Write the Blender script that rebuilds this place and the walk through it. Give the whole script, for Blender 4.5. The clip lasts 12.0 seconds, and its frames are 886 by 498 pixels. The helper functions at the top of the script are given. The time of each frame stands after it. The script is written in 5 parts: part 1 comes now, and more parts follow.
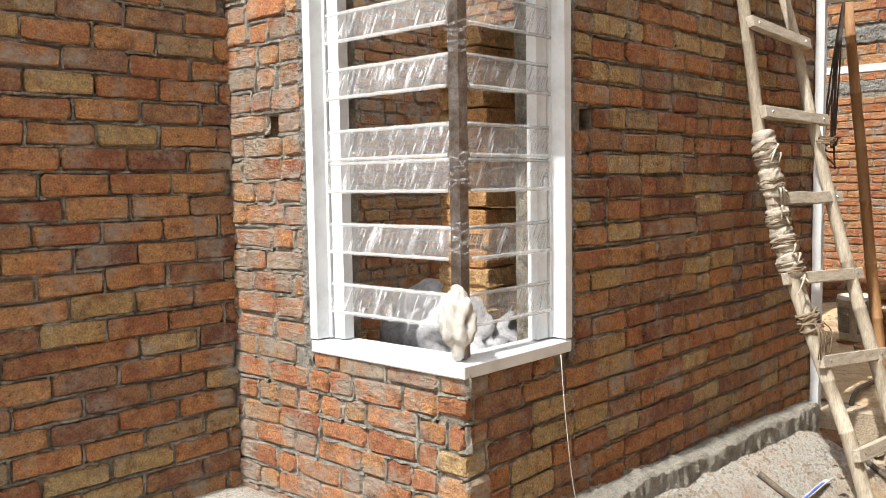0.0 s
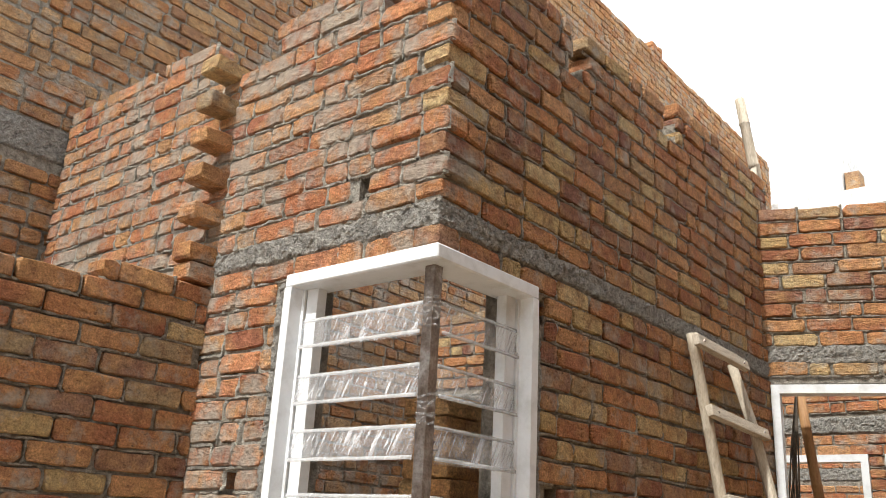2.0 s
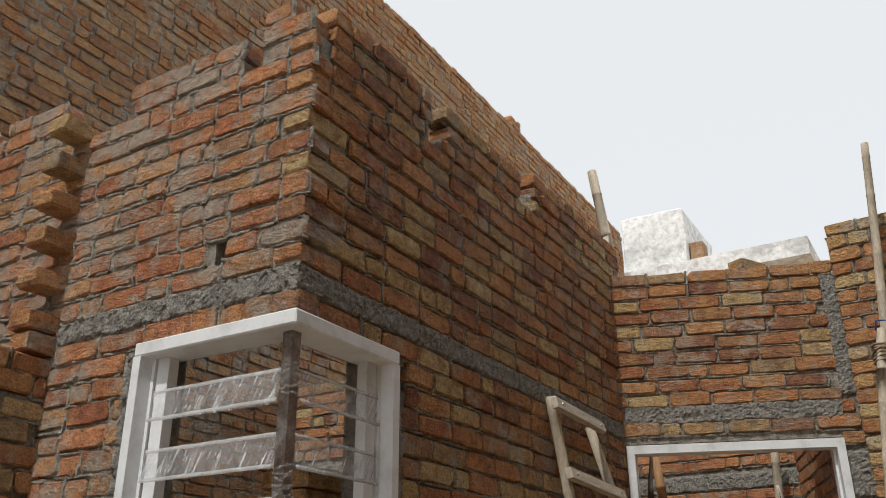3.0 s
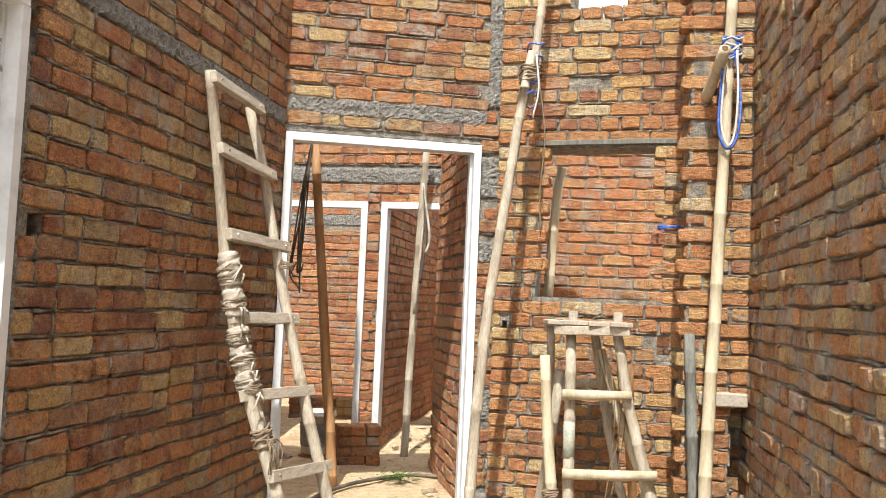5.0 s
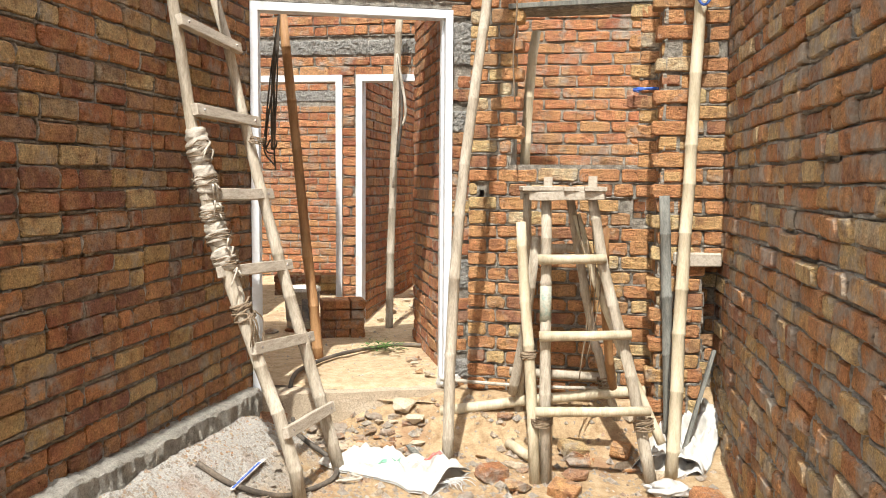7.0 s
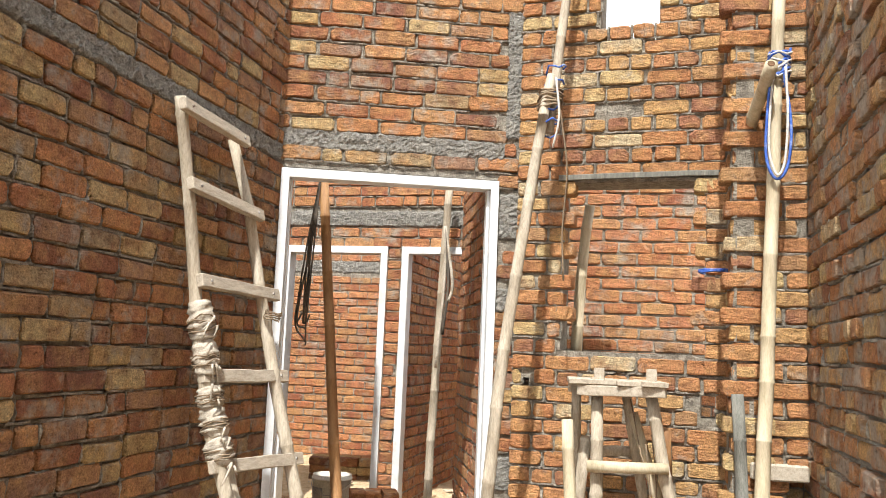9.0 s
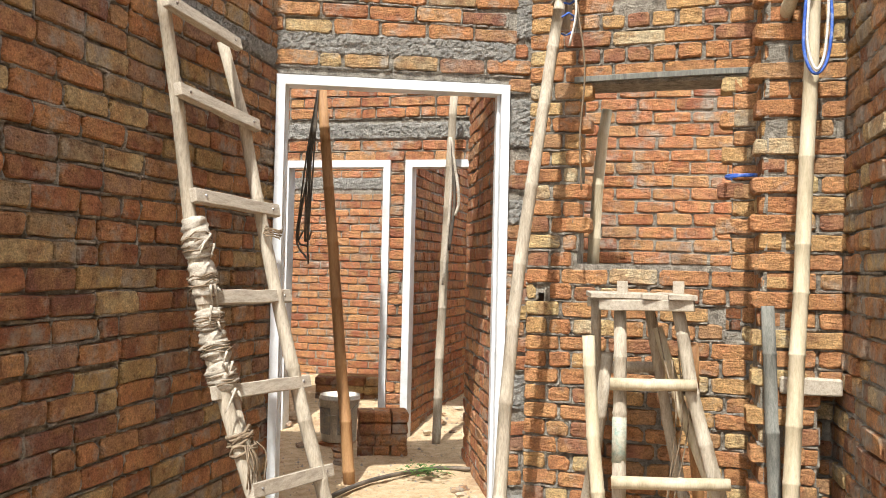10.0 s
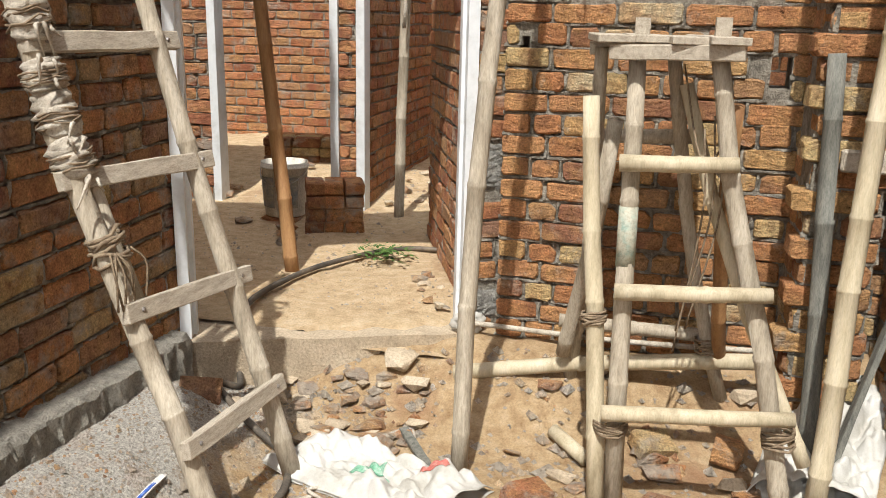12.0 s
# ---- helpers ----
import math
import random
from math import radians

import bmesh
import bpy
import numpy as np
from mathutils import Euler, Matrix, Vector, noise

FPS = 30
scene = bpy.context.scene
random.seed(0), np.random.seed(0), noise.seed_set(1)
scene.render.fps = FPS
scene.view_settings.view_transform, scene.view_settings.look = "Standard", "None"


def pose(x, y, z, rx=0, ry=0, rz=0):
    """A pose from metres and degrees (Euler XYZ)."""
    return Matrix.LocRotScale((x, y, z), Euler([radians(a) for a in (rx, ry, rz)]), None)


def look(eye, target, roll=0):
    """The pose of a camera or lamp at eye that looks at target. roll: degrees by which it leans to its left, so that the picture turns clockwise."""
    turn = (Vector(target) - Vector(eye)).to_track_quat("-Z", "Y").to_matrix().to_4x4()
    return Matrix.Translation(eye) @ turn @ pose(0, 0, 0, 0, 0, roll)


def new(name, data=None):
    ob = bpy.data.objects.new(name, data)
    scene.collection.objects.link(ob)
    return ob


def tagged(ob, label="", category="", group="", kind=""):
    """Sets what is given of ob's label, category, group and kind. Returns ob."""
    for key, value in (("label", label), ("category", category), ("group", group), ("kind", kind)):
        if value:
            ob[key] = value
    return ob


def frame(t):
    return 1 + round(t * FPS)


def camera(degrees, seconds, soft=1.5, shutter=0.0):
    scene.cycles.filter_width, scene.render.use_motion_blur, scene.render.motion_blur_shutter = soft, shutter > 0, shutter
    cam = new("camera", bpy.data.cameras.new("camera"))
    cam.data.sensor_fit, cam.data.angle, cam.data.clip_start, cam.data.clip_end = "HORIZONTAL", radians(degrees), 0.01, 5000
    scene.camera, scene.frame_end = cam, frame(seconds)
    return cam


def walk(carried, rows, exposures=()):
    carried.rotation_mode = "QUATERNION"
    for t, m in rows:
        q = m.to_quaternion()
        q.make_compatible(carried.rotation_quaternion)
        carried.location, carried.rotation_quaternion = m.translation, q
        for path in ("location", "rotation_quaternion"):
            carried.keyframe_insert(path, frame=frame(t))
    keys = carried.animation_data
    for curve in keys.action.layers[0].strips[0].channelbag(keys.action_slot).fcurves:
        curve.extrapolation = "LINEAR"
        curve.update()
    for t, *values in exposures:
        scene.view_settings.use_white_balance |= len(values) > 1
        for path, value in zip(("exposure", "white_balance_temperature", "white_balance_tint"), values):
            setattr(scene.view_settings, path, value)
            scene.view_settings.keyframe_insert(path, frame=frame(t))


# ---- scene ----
cam = camera(54.1, 12.0, soft=0.6)
PATH = [
    (0, (-0.178, 0.179, 1.539), (-1.521, 1.652, 1.384), -0.9),
    (0.5, (-0.179, 0.167, 1.564), (-1.512, 1.654, 1.669), 0.2),
    (1, (-0.156, 0.149, 1.579), (-1.487, 1.619, 1.841), 1.4),
    (1.5, (-0.169, 0.152, 1.58), (-1.479, 1.595, 2.03), 2.8),
    (2, (-0.185, 0.163, 1.598), (-1.413, 1.608, 2.234), 3.2),
    (2.5, (-0.189, 0.175, 1.59), (-1.283, 1.643, 2.394), 1.8),
    (4.5, (-0.082, 0.222, 1.585), (-0.534, 2.136, 1.951), 1.0),
    (5, (-0.058, 0.236, 1.546), (-0.406, 2.201, 1.671), 2.4),
    (5.5, (-0.048, 0.253, 1.524), (-0.328, 2.232, 1.466), 2.5),
    (6, (-0.037, 0.237, 1.518), (-0.308, 2.212, 1.351), 1.7),
    (6.5, (-0.032, 0.227, 1.511), (-0.304, 2.201, 1.339), 0.9),
    (8.5, (0.12, 0.674, 1.532), (-0.347, 2.615, 1.647), 1.5),
    (9, (0.054, 0.817, 1.583), (-0.414, 2.747, 1.815), 2.4),
    (9.5, (0.003, 0.879, 1.615), (-0.464, 2.817, 1.773), 1.2),
    (10, (-0.058, 1.059, 1.572), (-0.521, 3.005, 1.616), 1.3),
    (10.5, (-0.122, 1.346, 1.577), (-0.665, 3.261, 1.386), 2.7),
    (11, (-0.129, 1.5, 1.562), (-0.687, 3.371, 1.126), 1.3),
    (11.5, (-0.161, 1.736, 1.548), (-0.586, 3.624, 1.044), 1.0),
    (12, (-0.201, 2.05, 1.528), (-0.586, 3.943, 1.008), 1.3),
]
walk(cam, [(t, look(eye, target, roll)) for t, eye, target, roll in PATH],
     [(0.0, 0.27), (1.6, 0.27), (2.0, 0.05), (2.5, -0.78), (2.8, -1.0), (3.6, -1.0), (4.3, -0.85), (4.9, 0.35), (6.0, 0.43), (8.5, 0.42), (10.5, 0.42), (11.0, 0.2), (12.0, 0.0)])
# ---- light ----
world = bpy.data.worlds.new("sky")
scene.world = world
world.use_nodes = True
wn = world.node_tree
sky = wn.nodes.new("ShaderNodeTexSky")
sky.sky_type, sky.sun_disc = "NISHITA", False
SUN_EL, SUN_X, SUN_Y = 57.0, 0.012, 1.0          # height, and the way the light goes over the ground
sky.sun_elevation = radians(SUN_EL)
sky.sun_rotation = math.atan2(-SUN_X, -SUN_Y)
sky.dust_density, sky.air_density = 4.0, 1.2
haze = wn.nodes.new("ShaderNodeMix")             # thin bright cloud over the whole sky
haze.data_type = "RGBA"
haze.inputs[0].default_value = 0.75
haze.inputs[7].default_value = (15.0, 15.4, 15.6, 1)
wn.links.new(sky.outputs[0], haze.inputs[6])
wn.links.new(haze.outputs[2], wn.nodes["Background"].inputs[0])
wn.nodes["Background"].inputs[1].default_value = 0.14
sun = new("sun", bpy.data.lights.new("sun", "SUN"))
sun.data.energy, sun.data.angle, sun.data.color = 5.4, radians(0.8), (1.0, 0.97, 0.90)
_h = 1 / math.tan(radians(SUN_EL)) / math.hypot(SUN_X, SUN_Y)
sun.matrix_world = look((-2, -8, 14), (-2 + SUN_X * _h, -8 + SUN_Y * _h, 13))


# ---- materials ----
def material(name):
    m = bpy.data.materials.new(name)
    m.use_nodes = True
    nt = m.node_tree
    return m, nt, nt.nodes["Principled BSDF"]


def node(nt, kind, **inputs):
    n = nt.nodes.new(kind)
    for k, v in inputs.items():
        n.inputs[k.replace("_", " ")].default_value = v
    return n


def ramp(nt, source, stops, constant=False):
    r = nt.nodes.new("ShaderNodeValToRGB")
    r.color_ramp.interpolation = "CONSTANT" if constant else "LINEAR"
    el = r.color_ramp.elements
    while len(el) < len(stops):
        el.new(0.5)
    for e, (p, c) in zip(el, stops):
        e.position, e.color = p, (*c, 1) if len(c) == 3 else c
    nt.links.new(source, r.inputs[0])
    return r.outputs[0]


def mix(nt, fac, a, b, mode="MIX"):
    m = nt.nodes.new("ShaderNodeMix")
    m.data_type, m.blend_type = "RGBA", mode
    for sock, v in ((m.inputs[0], fac), (m.inputs[6], a), (m.inputs[7], b)):
        if hasattr(v, "links"):
            nt.links.new(v, sock)
        else:
            sock.default_value = v if isinstance(v, (int, float)) else (*v, 1)
    return m.outputs[2]


def maths(nt, op, a, b=0.0):
    m = nt.nodes.new("ShaderNodeMath")
    m.operation = op
    for sock, v in zip(m.inputs, (a, b)):
        if hasattr(v, "links"):
            nt.links.new(v, sock)
        else:
            sock.default_value = v
    return m.outputs[0]


def noise_tex(nt, vec, scale, detail=4.0, rough=0.6):
    n = node(nt, "ShaderNodeTexNoise", Scale=scale, Detail=detail, Roughness=rough)
    nt.links.new(vec, n.inputs["Vector"])
    return n.outputs["Fac"]


def place_vec(nt, stretch=(1, 1, 1), shift=None):
    g = nt.nodes.new("ShaderNodeNewGeometry")
    out = g.outputs["Position"]
    m = nt.nodes.new("ShaderNodeMapping")
    m.inputs["Scale"].default_value = stretch
    nt.links.new(out, m.inputs["Vector"])
    if shift is not None:
        nt.links.new(shift, m.inputs["Location"])
    return m.outputs[0]


def bump(nt, p, height, strength, distance):
    b = node(nt, "ShaderNodeBump", Strength=strength, Distance=distance)
    nt.links.new(height, b.inputs["Height"])
    nt.links.new(b.outputs[0], p.inputs["Normal"])


BRICK_TONES = [(0.0, (0.417, 0.175, 0.088)), (0.16, (0.504, 0.233, 0.108)), (0.32, (0.262, 0.122, 0.083)), (0.42, (0.543, 0.286, 0.138)), (0.56, (0.427, 0.228, 0.121)),
               (0.66, (0.335, 0.191, 0.127)), (0.74, (0.485, 0.350, 0.171)), (0.82, (0.550, 0.415, 0.225)), (0.89, (0.388, 0.286, 0.171)), (0.94, (0.310, 0.127, 0.072))]
OCHRE_TONES = [(0.0, (0.49, 0.225, 0.105)), (0.2, (0.56, 0.285, 0.135)), (0.36, (0.35, 0.165, 0.10)), (0.48, (0.57, 0.355, 0.165)), (0.62, (0.50, 0.245, 0.12)), (0.74, (0.60, 0.450, 0.235)), (0.86, (0.45, 0.265, 0.14)), (0.94, (0.58, 0.475, 0.31))]



def brick_material(name, islands, tones=BRICK_TONES, smear=0.53):
    """Fired clay: a tone for each brick, kiln clouds, pits with their shade painted in, a little mortar smear."""
    m, nt, p = material(name)
    rnd = (nt.nodes.new("ShaderNodeNewGeometry").outputs["Random Per Island"] if islands else nt.nodes.new("ShaderNodeObjectInfo").outputs["Random"])
    tone = ramp(nt, rnd, tones, True)
    shift = nt.nodes.new("ShaderNodeCombineXYZ")
    for i in range(3):
        nt.links.new(maths(nt, "MULTIPLY", rnd, 31.0 + 17 * i), shift.inputs[i])
    own = place_vec(nt, shift=shift.outputs[0])
    pos = place_vec(nt)
    cloud = noise_tex(nt, own, 9.0, 3.0)
    tone = mix(nt, ramp(nt, cloud, [(0.42, (0, 0, 0)), (0.72, (0.8, 0.8, 0.8))]), tone, (0.52, 0.30, 0.13))
    tone = mix(nt, ramp(nt, noise_tex(nt, own, 14.0, 4.0), [(0.5, (0, 0, 0)), (0.75, (0.75, 0.75, 0.75))]), tone, (0.19, 0.08, 0.05))
    fine = noise_tex(nt, pos, 130.0, 6.0, 0.75)
    tone = mix(nt, 0.85, tone, ramp(nt, fine, [(0.3, (0.40, 0.39, 0.38)), (0.5, (1, 1, 1)), (0.7, (1.55, 1.55, 1.5))]), "MULTIPLY")
    dust = ramp(nt, noise_tex(nt, pos, 5.5, 8.0, 0.7), [(smear, (0, 0, 0)), (smear + 0.13, (0.85, 0.85, 0.85))])
    tone = mix(nt, dust, tone, (0.40, 0.355, 0.30))
    gouge = noise_tex(nt, place_vec(nt, (1, 1, 1.6), shift.outputs[0]), 30.0, 6.0, 0.68)
    # pit shade and lit high spots go into the colour, over the bump
    tone = mix(nt, 1.0, tone, ramp(nt, gouge, [(0.28, (0.26, 0.24, 0.22)), (0.39, (0.88, 0.88, 0.88)), (0.5, (1, 1, 1)), (0.66, (1.25, 1.25, 1.22))]), "MULTIPLY")
    nt.links.new(tone, p.inputs["Base Color"])
    p.inputs["Roughness"].default_value = 0.92
    p.inputs["Specular IOR Level"].default_value = 0.25
    bump(nt, p, maths(nt, "ADD", gouge, maths(nt, "MULTIPLY", fine, 0.35)), 1.0, 0.034)
    return m


def grainy(name, tones, scale, fine=90.0, rough=0.9, depth=0.01, strength=0.7, stretch=(1, 1, 1), spec=0.3, speck=0.75):
    """A rough matter in two or three tones, with clouds and fine grain."""
    m, nt, p = material(name)
    pos = place_vec(nt, stretch)
    big, small = noise_tex(nt, pos, scale, 6.0, 0.65), noise_tex(nt, pos, fine, 5.0, 0.7)
    n = len(tones)
    col = ramp(nt, big, [(0.3 + 0.42 * i / max(1, n - 1), c) for i, c in enumerate(tones)])
    col = mix(nt, speck, col, ramp(nt, small, [(0.28, (0.5, 0.5, 0.5)), (0.5, (1, 1, 1)), (0.72, (1.35, 1.35, 1.35))]), "MULTIPLY")
    nt.links.new(col, p.inputs["Base Color"])
    p.inputs["Roughness"].default_value = rough
    p.inputs["Specular IOR Level"].default_value = spec
    bump(nt, p, maths(nt, "ADD", small, big), strength, depth)
    return m


def film_material(name, clear, crease, tint=(0.85, 0.87, 0.9)):
    """Thin plastic film: clear between its creases, which catch the light."""
    m, nt, p = material(name)
    pos = place_vec(nt, (1, 1, 1))
    sep = nt.nodes.new("ShaderNodeSeparateXYZ")
    nt.links.new(pos, sep.inputs[0])
    slant = maths(nt, "ADD", maths(nt, "ADD", sep.outputs[0], sep.outputs[1]), maths(nt, "MULTIPLY", sep.outputs[2], -0.5))
    squeeze = nt.nodes.new("ShaderNodeCombineXYZ")
    nt.links.new(slant, squeeze.inputs[0])
    nt.links.new(maths(nt, "MULTIPLY", sep.outputs[2], 0.12), squeeze.inputs[1])
    lines = noise_tex(nt, squeeze.outputs[0], crease, 3.0, 0.7)
    fac = ramp(nt, lines, [(0.5, (clear, clear, clear)), (0.57, (clear + 0.05,) * 3), (0.7, (0.7, 0.7, 0.7))])
    glass = nt.nodes.new("ShaderNodeBsdfTransparent")
    mixer = nt.nodes.new("ShaderNodeMixShader")
    p.inputs["Base Color"].default_value = (*tint, 1)
    p.inputs["Roughness"].default_value = 0.18
    bump(nt, p, lines, 1.0, 0.01)
    nt.links.new(fac, mixer.inputs[0])
    nt.links.new(glass.outputs[0], mixer.inputs[1])
    nt.links.new(p.outputs[0], mixer.inputs[2])
    nt.links.new(mixer.outputs[0], nt.nodes["Material Output"].inputs["Surface"])
    return m


BRICK = brick_material("fired_brick", False)
BRICKS = brick_material("fired_brick_far", True)
RED_TONES = [(0.0, (0.46, 0.18, 0.09)), (0.2, (0.55, 0.24, 0.12)), (0.4, (0.36, 0.14, 0.08)), (0.6, (0.50, 0.22, 0.12)), (0.8, (0.56, 0.30, 0.15)), (0.92, (0.42, 0.24, 0.14))]
RED = brick_material("red_brick", False, RED_TONES, 0.53)
REDS = brick_material("red_brick_far", True, RED_TONES, 0.53)
PALE_TONES = [(0.0, (0.42, 0.19, 0.09)), (0.2, (0.48, 0.26, 0.13)), (0.4, (0.36, 0.20, 0.12)), (0.6, (0.50, 0.33, 0.19)), (0.8, (0.38, 0.25, 0.15))]
OCHRE = brick_material("ochre_red_brick", False, OCHRE_TONES, 0.57)
OCHRES = brick_material("ochre_red_brick_far", True, OCHRE_TONES, 0.57)
PALE = brick_material("weathered_brick", False, PALE_TONES, 0.5)
PALES = brick_material("weathered_brick_far", True, PALE_TONES, 0.5)
MORTAR = grainy("mortar", [(0.17, 0.152, 0.127), (0.38, 0.343, 0.287), (0.57, 0.52, 0.445)], 22.0, 110.0, depth=0.03, strength=1.0)
MORTAR_PALE = grainy("pale_mortar", [(0.27, 0.252, 0.22), (0.45, 0.42, 0.365), (0.60, 0.57, 0.50)], 18.0, 130.0, depth=0.03, strength=1.0)
CONCRETE = grainy("rough_concrete", [(0.20, 0.195, 0.182), (0.37, 0.355, 0.325), (0.52, 0.495, 0.45)], 34.0, 110.0, depth=0.03, strength=1.0)
SLABMAT = grainy("sandy_concrete", [(0.36, 0.29, 0.21), (0.50, 0.41, 0.30), (0.58, 0.50, 0.39)], 5.0, 100.0, depth=0.012)
WHITE = grainy("white_gloss_paint", [(0.54, 0.56, 0.57), (0.68, 0.71, 0.74), (0.72, 0.75, 0.78)], 9.0, 60.0, rough=0.45, depth=0.002, strength=0.3, spec=0.5, speck=0.06)
BAMBOO = grainy("weathered_bamboo", [(0.29, 0.245, 0.185), (0.43, 0.375, 0.295), (0.55, 0.495, 0.41)], 9.0, 60.0, rough=0.7, depth=0.005, stretch=(3, 3, 0.5), speck=0.65)
BAMBOO_DARK = grainy("brown_bamboo", [(0.22, 0.11, 0.05), (0.36, 0.20, 0.09), (0.42, 0.25, 0.12)], 7.0, 70.0, rough=0.6, depth=0.003, stretch=(3, 3, 0.5), speck=0.4)
YELLOWBAM = grainy("yellow_bamboo", [(0.36, 0.30, 0.20), (0.52, 0.45, 0.32), (0.60, 0.53, 0.41)], 7.0, 70.0, rough=0.55, depth=0.003, stretch=(3, 3, 0.5), speck=0.4)
TIMBER = grainy("grey_timber", [(0.31, 0.265, 0.21), (0.45, 0.395, 0.32), (0.54, 0.49, 0.41)], 12.0, 80.0, rough=0.8, depth=0.004, stretch=(5, 0.7, 5))
DARKWOOD = grainy("old_dark_timber", [(0.10, 0.10, 0.09), (0.17, 0.17, 0.15), (0.24, 0.23, 0.20)], 12.0, 80.0, rough=0.8, depth=0.004, stretch=(5, 5, 0.7))
RAG = grainy("dirty_rag", [(0.28, 0.24, 0.19), (0.48, 0.43, 0.36), (0.58, 0.54, 0.47)], 18.0, 140.0, depth=0.006)
ROPE = grainy("rope", [(0.14, 0.10, 0.07), (0.24, 0.18, 0.12), (0.33, 0.27, 0.19)], 60.0, 200.0, depth=0.004)
BLUE = grainy("blue_cord", [(0.03, 0.08, 0.35), (0.05, 0.13, 0.50), (0.30, 0.38, 0.60)], 40.0, 200.0, rough=0.5, depth=0.002)
PALECORD = grainy("white_cord", [(0.45, 0.44, 0.43), (0.62, 0.60, 0.58), (0.7, 0.69, 0.67)], 40.0, 200.0, depth=0.002)
HOSE = grainy("black_hose", [(0.05, 0.045, 0.04), (0.10, 0.085, 0.07), (0.2, 0.16, 0.12)], 8.0, 90.0, rough=0.6, depth=0.002)
SACK = grainy("woven_white_plastic", [(0.36, 0.34, 0.30), (0.53, 0.52, 0.49), (0.62, 0.61, 0.60)], 7.0, 160.0, rough=0.5, depth=0.004, speck=0.15)
SACKPRINT = grainy("green_print", [(0.10, 0.28, 0.18), (0.16, 0.38, 0.26), (0.5, 0.55, 0.5)], 25.0, 160.0, rough=0.5, depth=0.002)
REDPRINT = grainy("red_print", [(0.40, 0.10, 0.09), (0.5, 0.16, 0.13), (0.6, 0.5, 0.48)], 25.0, 160.0, rough=0.5, depth=0.002)
GREYSHEET = grainy("grey_plastic_sheet", [(0.36, 0.36, 0.38), (0.46, 0.46, 0.48), (0.55, 0.55, 0.56)], 6.0, 60.0, rough=0.4, depth=0.004)
BUCKETMAT = grainy("dirty_bucket_plastic", [(0.44, 0.41, 0.35), (0.62, 0.59, 0.52), (0.70, 0.67, 0.60)], 8.0, 90.0, rough=0.5, depth=0.002)
LABELMAT = grainy("faded_label", [(0.12, 0.13, 0.15), (0.25, 0.24, 0.22), (0.42, 0.36, 0.24)], 14.0, 90.0, rough=0.5, depth=0.001)
STEEL = grainy("dull_steel", [(0.14, 0.11, 0.09), (0.28, 0.25, 0.23), (0.5, 0.5, 0.5)], 14.0, 90.0, rough=0.3, depth=0.001)
STEEL.node_tree.nodes["Principled BSDF"].inputs["Metallic"].default_value = 0.8
PIPE = grainy("grey_pipe", [(0.3, 0.33, 0.35), (0.4, 0.43, 0.45), (0.45, 0.47, 0.49)], 5.0, 60.0, rough=0.4, depth=0.001)
LEAF = grainy("weed_leaf", [(0.05, 0.10, 0.02), (0.08, 0.16, 0.035), (0.11, 0.2, 0.05)], 30.0, 120.0, rough=0.6, depth=0.002)
LIME = grainy("stained_whitewash", [(0.35, 0.36, 0.36), (0.72, 0.73, 0.73), (0.8, 0.81, 0.81)], 0.9, 9.0, depth=0.01)
FILM = film_material("stretch_film", 0.06, 95.0)
EDGEFILM = film_material("gathered_film", 0.42, 60.0, (0.62, 0.63, 0.64))
PANE = film_material("dusty_pane", 0.05, 20.0, (0.6, 0.6, 0.62))


def ground_material(name, gritty):
    m, nt, p = material(name)
    pos = place_vec(nt)
    a, b, c = noise_tex(nt, pos, 1.6, 6.0, 0.65), noise_tex(nt, pos, 14.0, 6.0, 0.7), noise_tex(nt, pos, 120.0, 5.0, 0.75)
    sand = ramp(nt, b, [(0.3, (0.34, 0.215, 0.115)), (0.5, (0.52, 0.37, 0.215)), (0.7, (0.64, 0.49, 0.32))] if gritty else [(0.3, (0.46, 0.32, 0.19)), (0.5, (0.64, 0.48, 0.30)), (0.7, (0.74, 0.60, 0.42))])
    grit = ramp(nt, c, [(0.33, (0.32, 0.305, 0.28)), (0.52, (0.54, 0.51, 0.46)), (0.7, (0.68, 0.65, 0.59))])
    sep = nt.nodes.new("ShaderNodeSeparateXYZ")
    nt.links.new(pos, sep.inputs[0])
    side = maths(nt, "ADD", maths(nt, "MULTIPLY", sep.outputs[0], -0.75), maths(nt, "MULTIPLY", a, 0.9))
    col = mix(nt, ramp(nt, maths(nt, "SUBTRACT", side, 0.98 if gritty else 9.0), [(0.45, (0, 0, 0)), (0.62, (1, 1, 1))]), sand, grit)
    col = mix(nt, ramp(nt, a, [(0.56, (0, 0, 0)), (0.68, (0.7, 0.7, 0.7))]), col, (0.36, 0.19, 0.11))
    col = mix(nt, 0.6, col, ramp(nt, c, [(0.3, (0.6, 0.6, 0.6)), (0.5, (1, 1, 1)), (0.7, (1.25, 1.25, 1.25))]), "MULTIPLY")
    nt.links.new(col, p.inputs["Base Color"])
    p.inputs["Roughness"].default_value = 0.95
    p.inputs["Specular IOR Level"].default_value = 0.2
    bump(nt, p, maths(nt, "ADD", b, c), 1.0, 0.015)
    return m


GROUND = ground_material("sandy_ground", True)
SAND = ground_material("indoor_sand", False)


# ---- building blocks ----
def mesh_of(name, verts, faces, mat, smooth=False):
    me = bpy.data.meshes.new(name)
    me.from_pydata(verts, [], faces)
    me.materials.append(mat)
    if smooth:
        me.polygons.foreach_set("use_smooth", [True] * len(me.polygons))
    me.update()
    return me


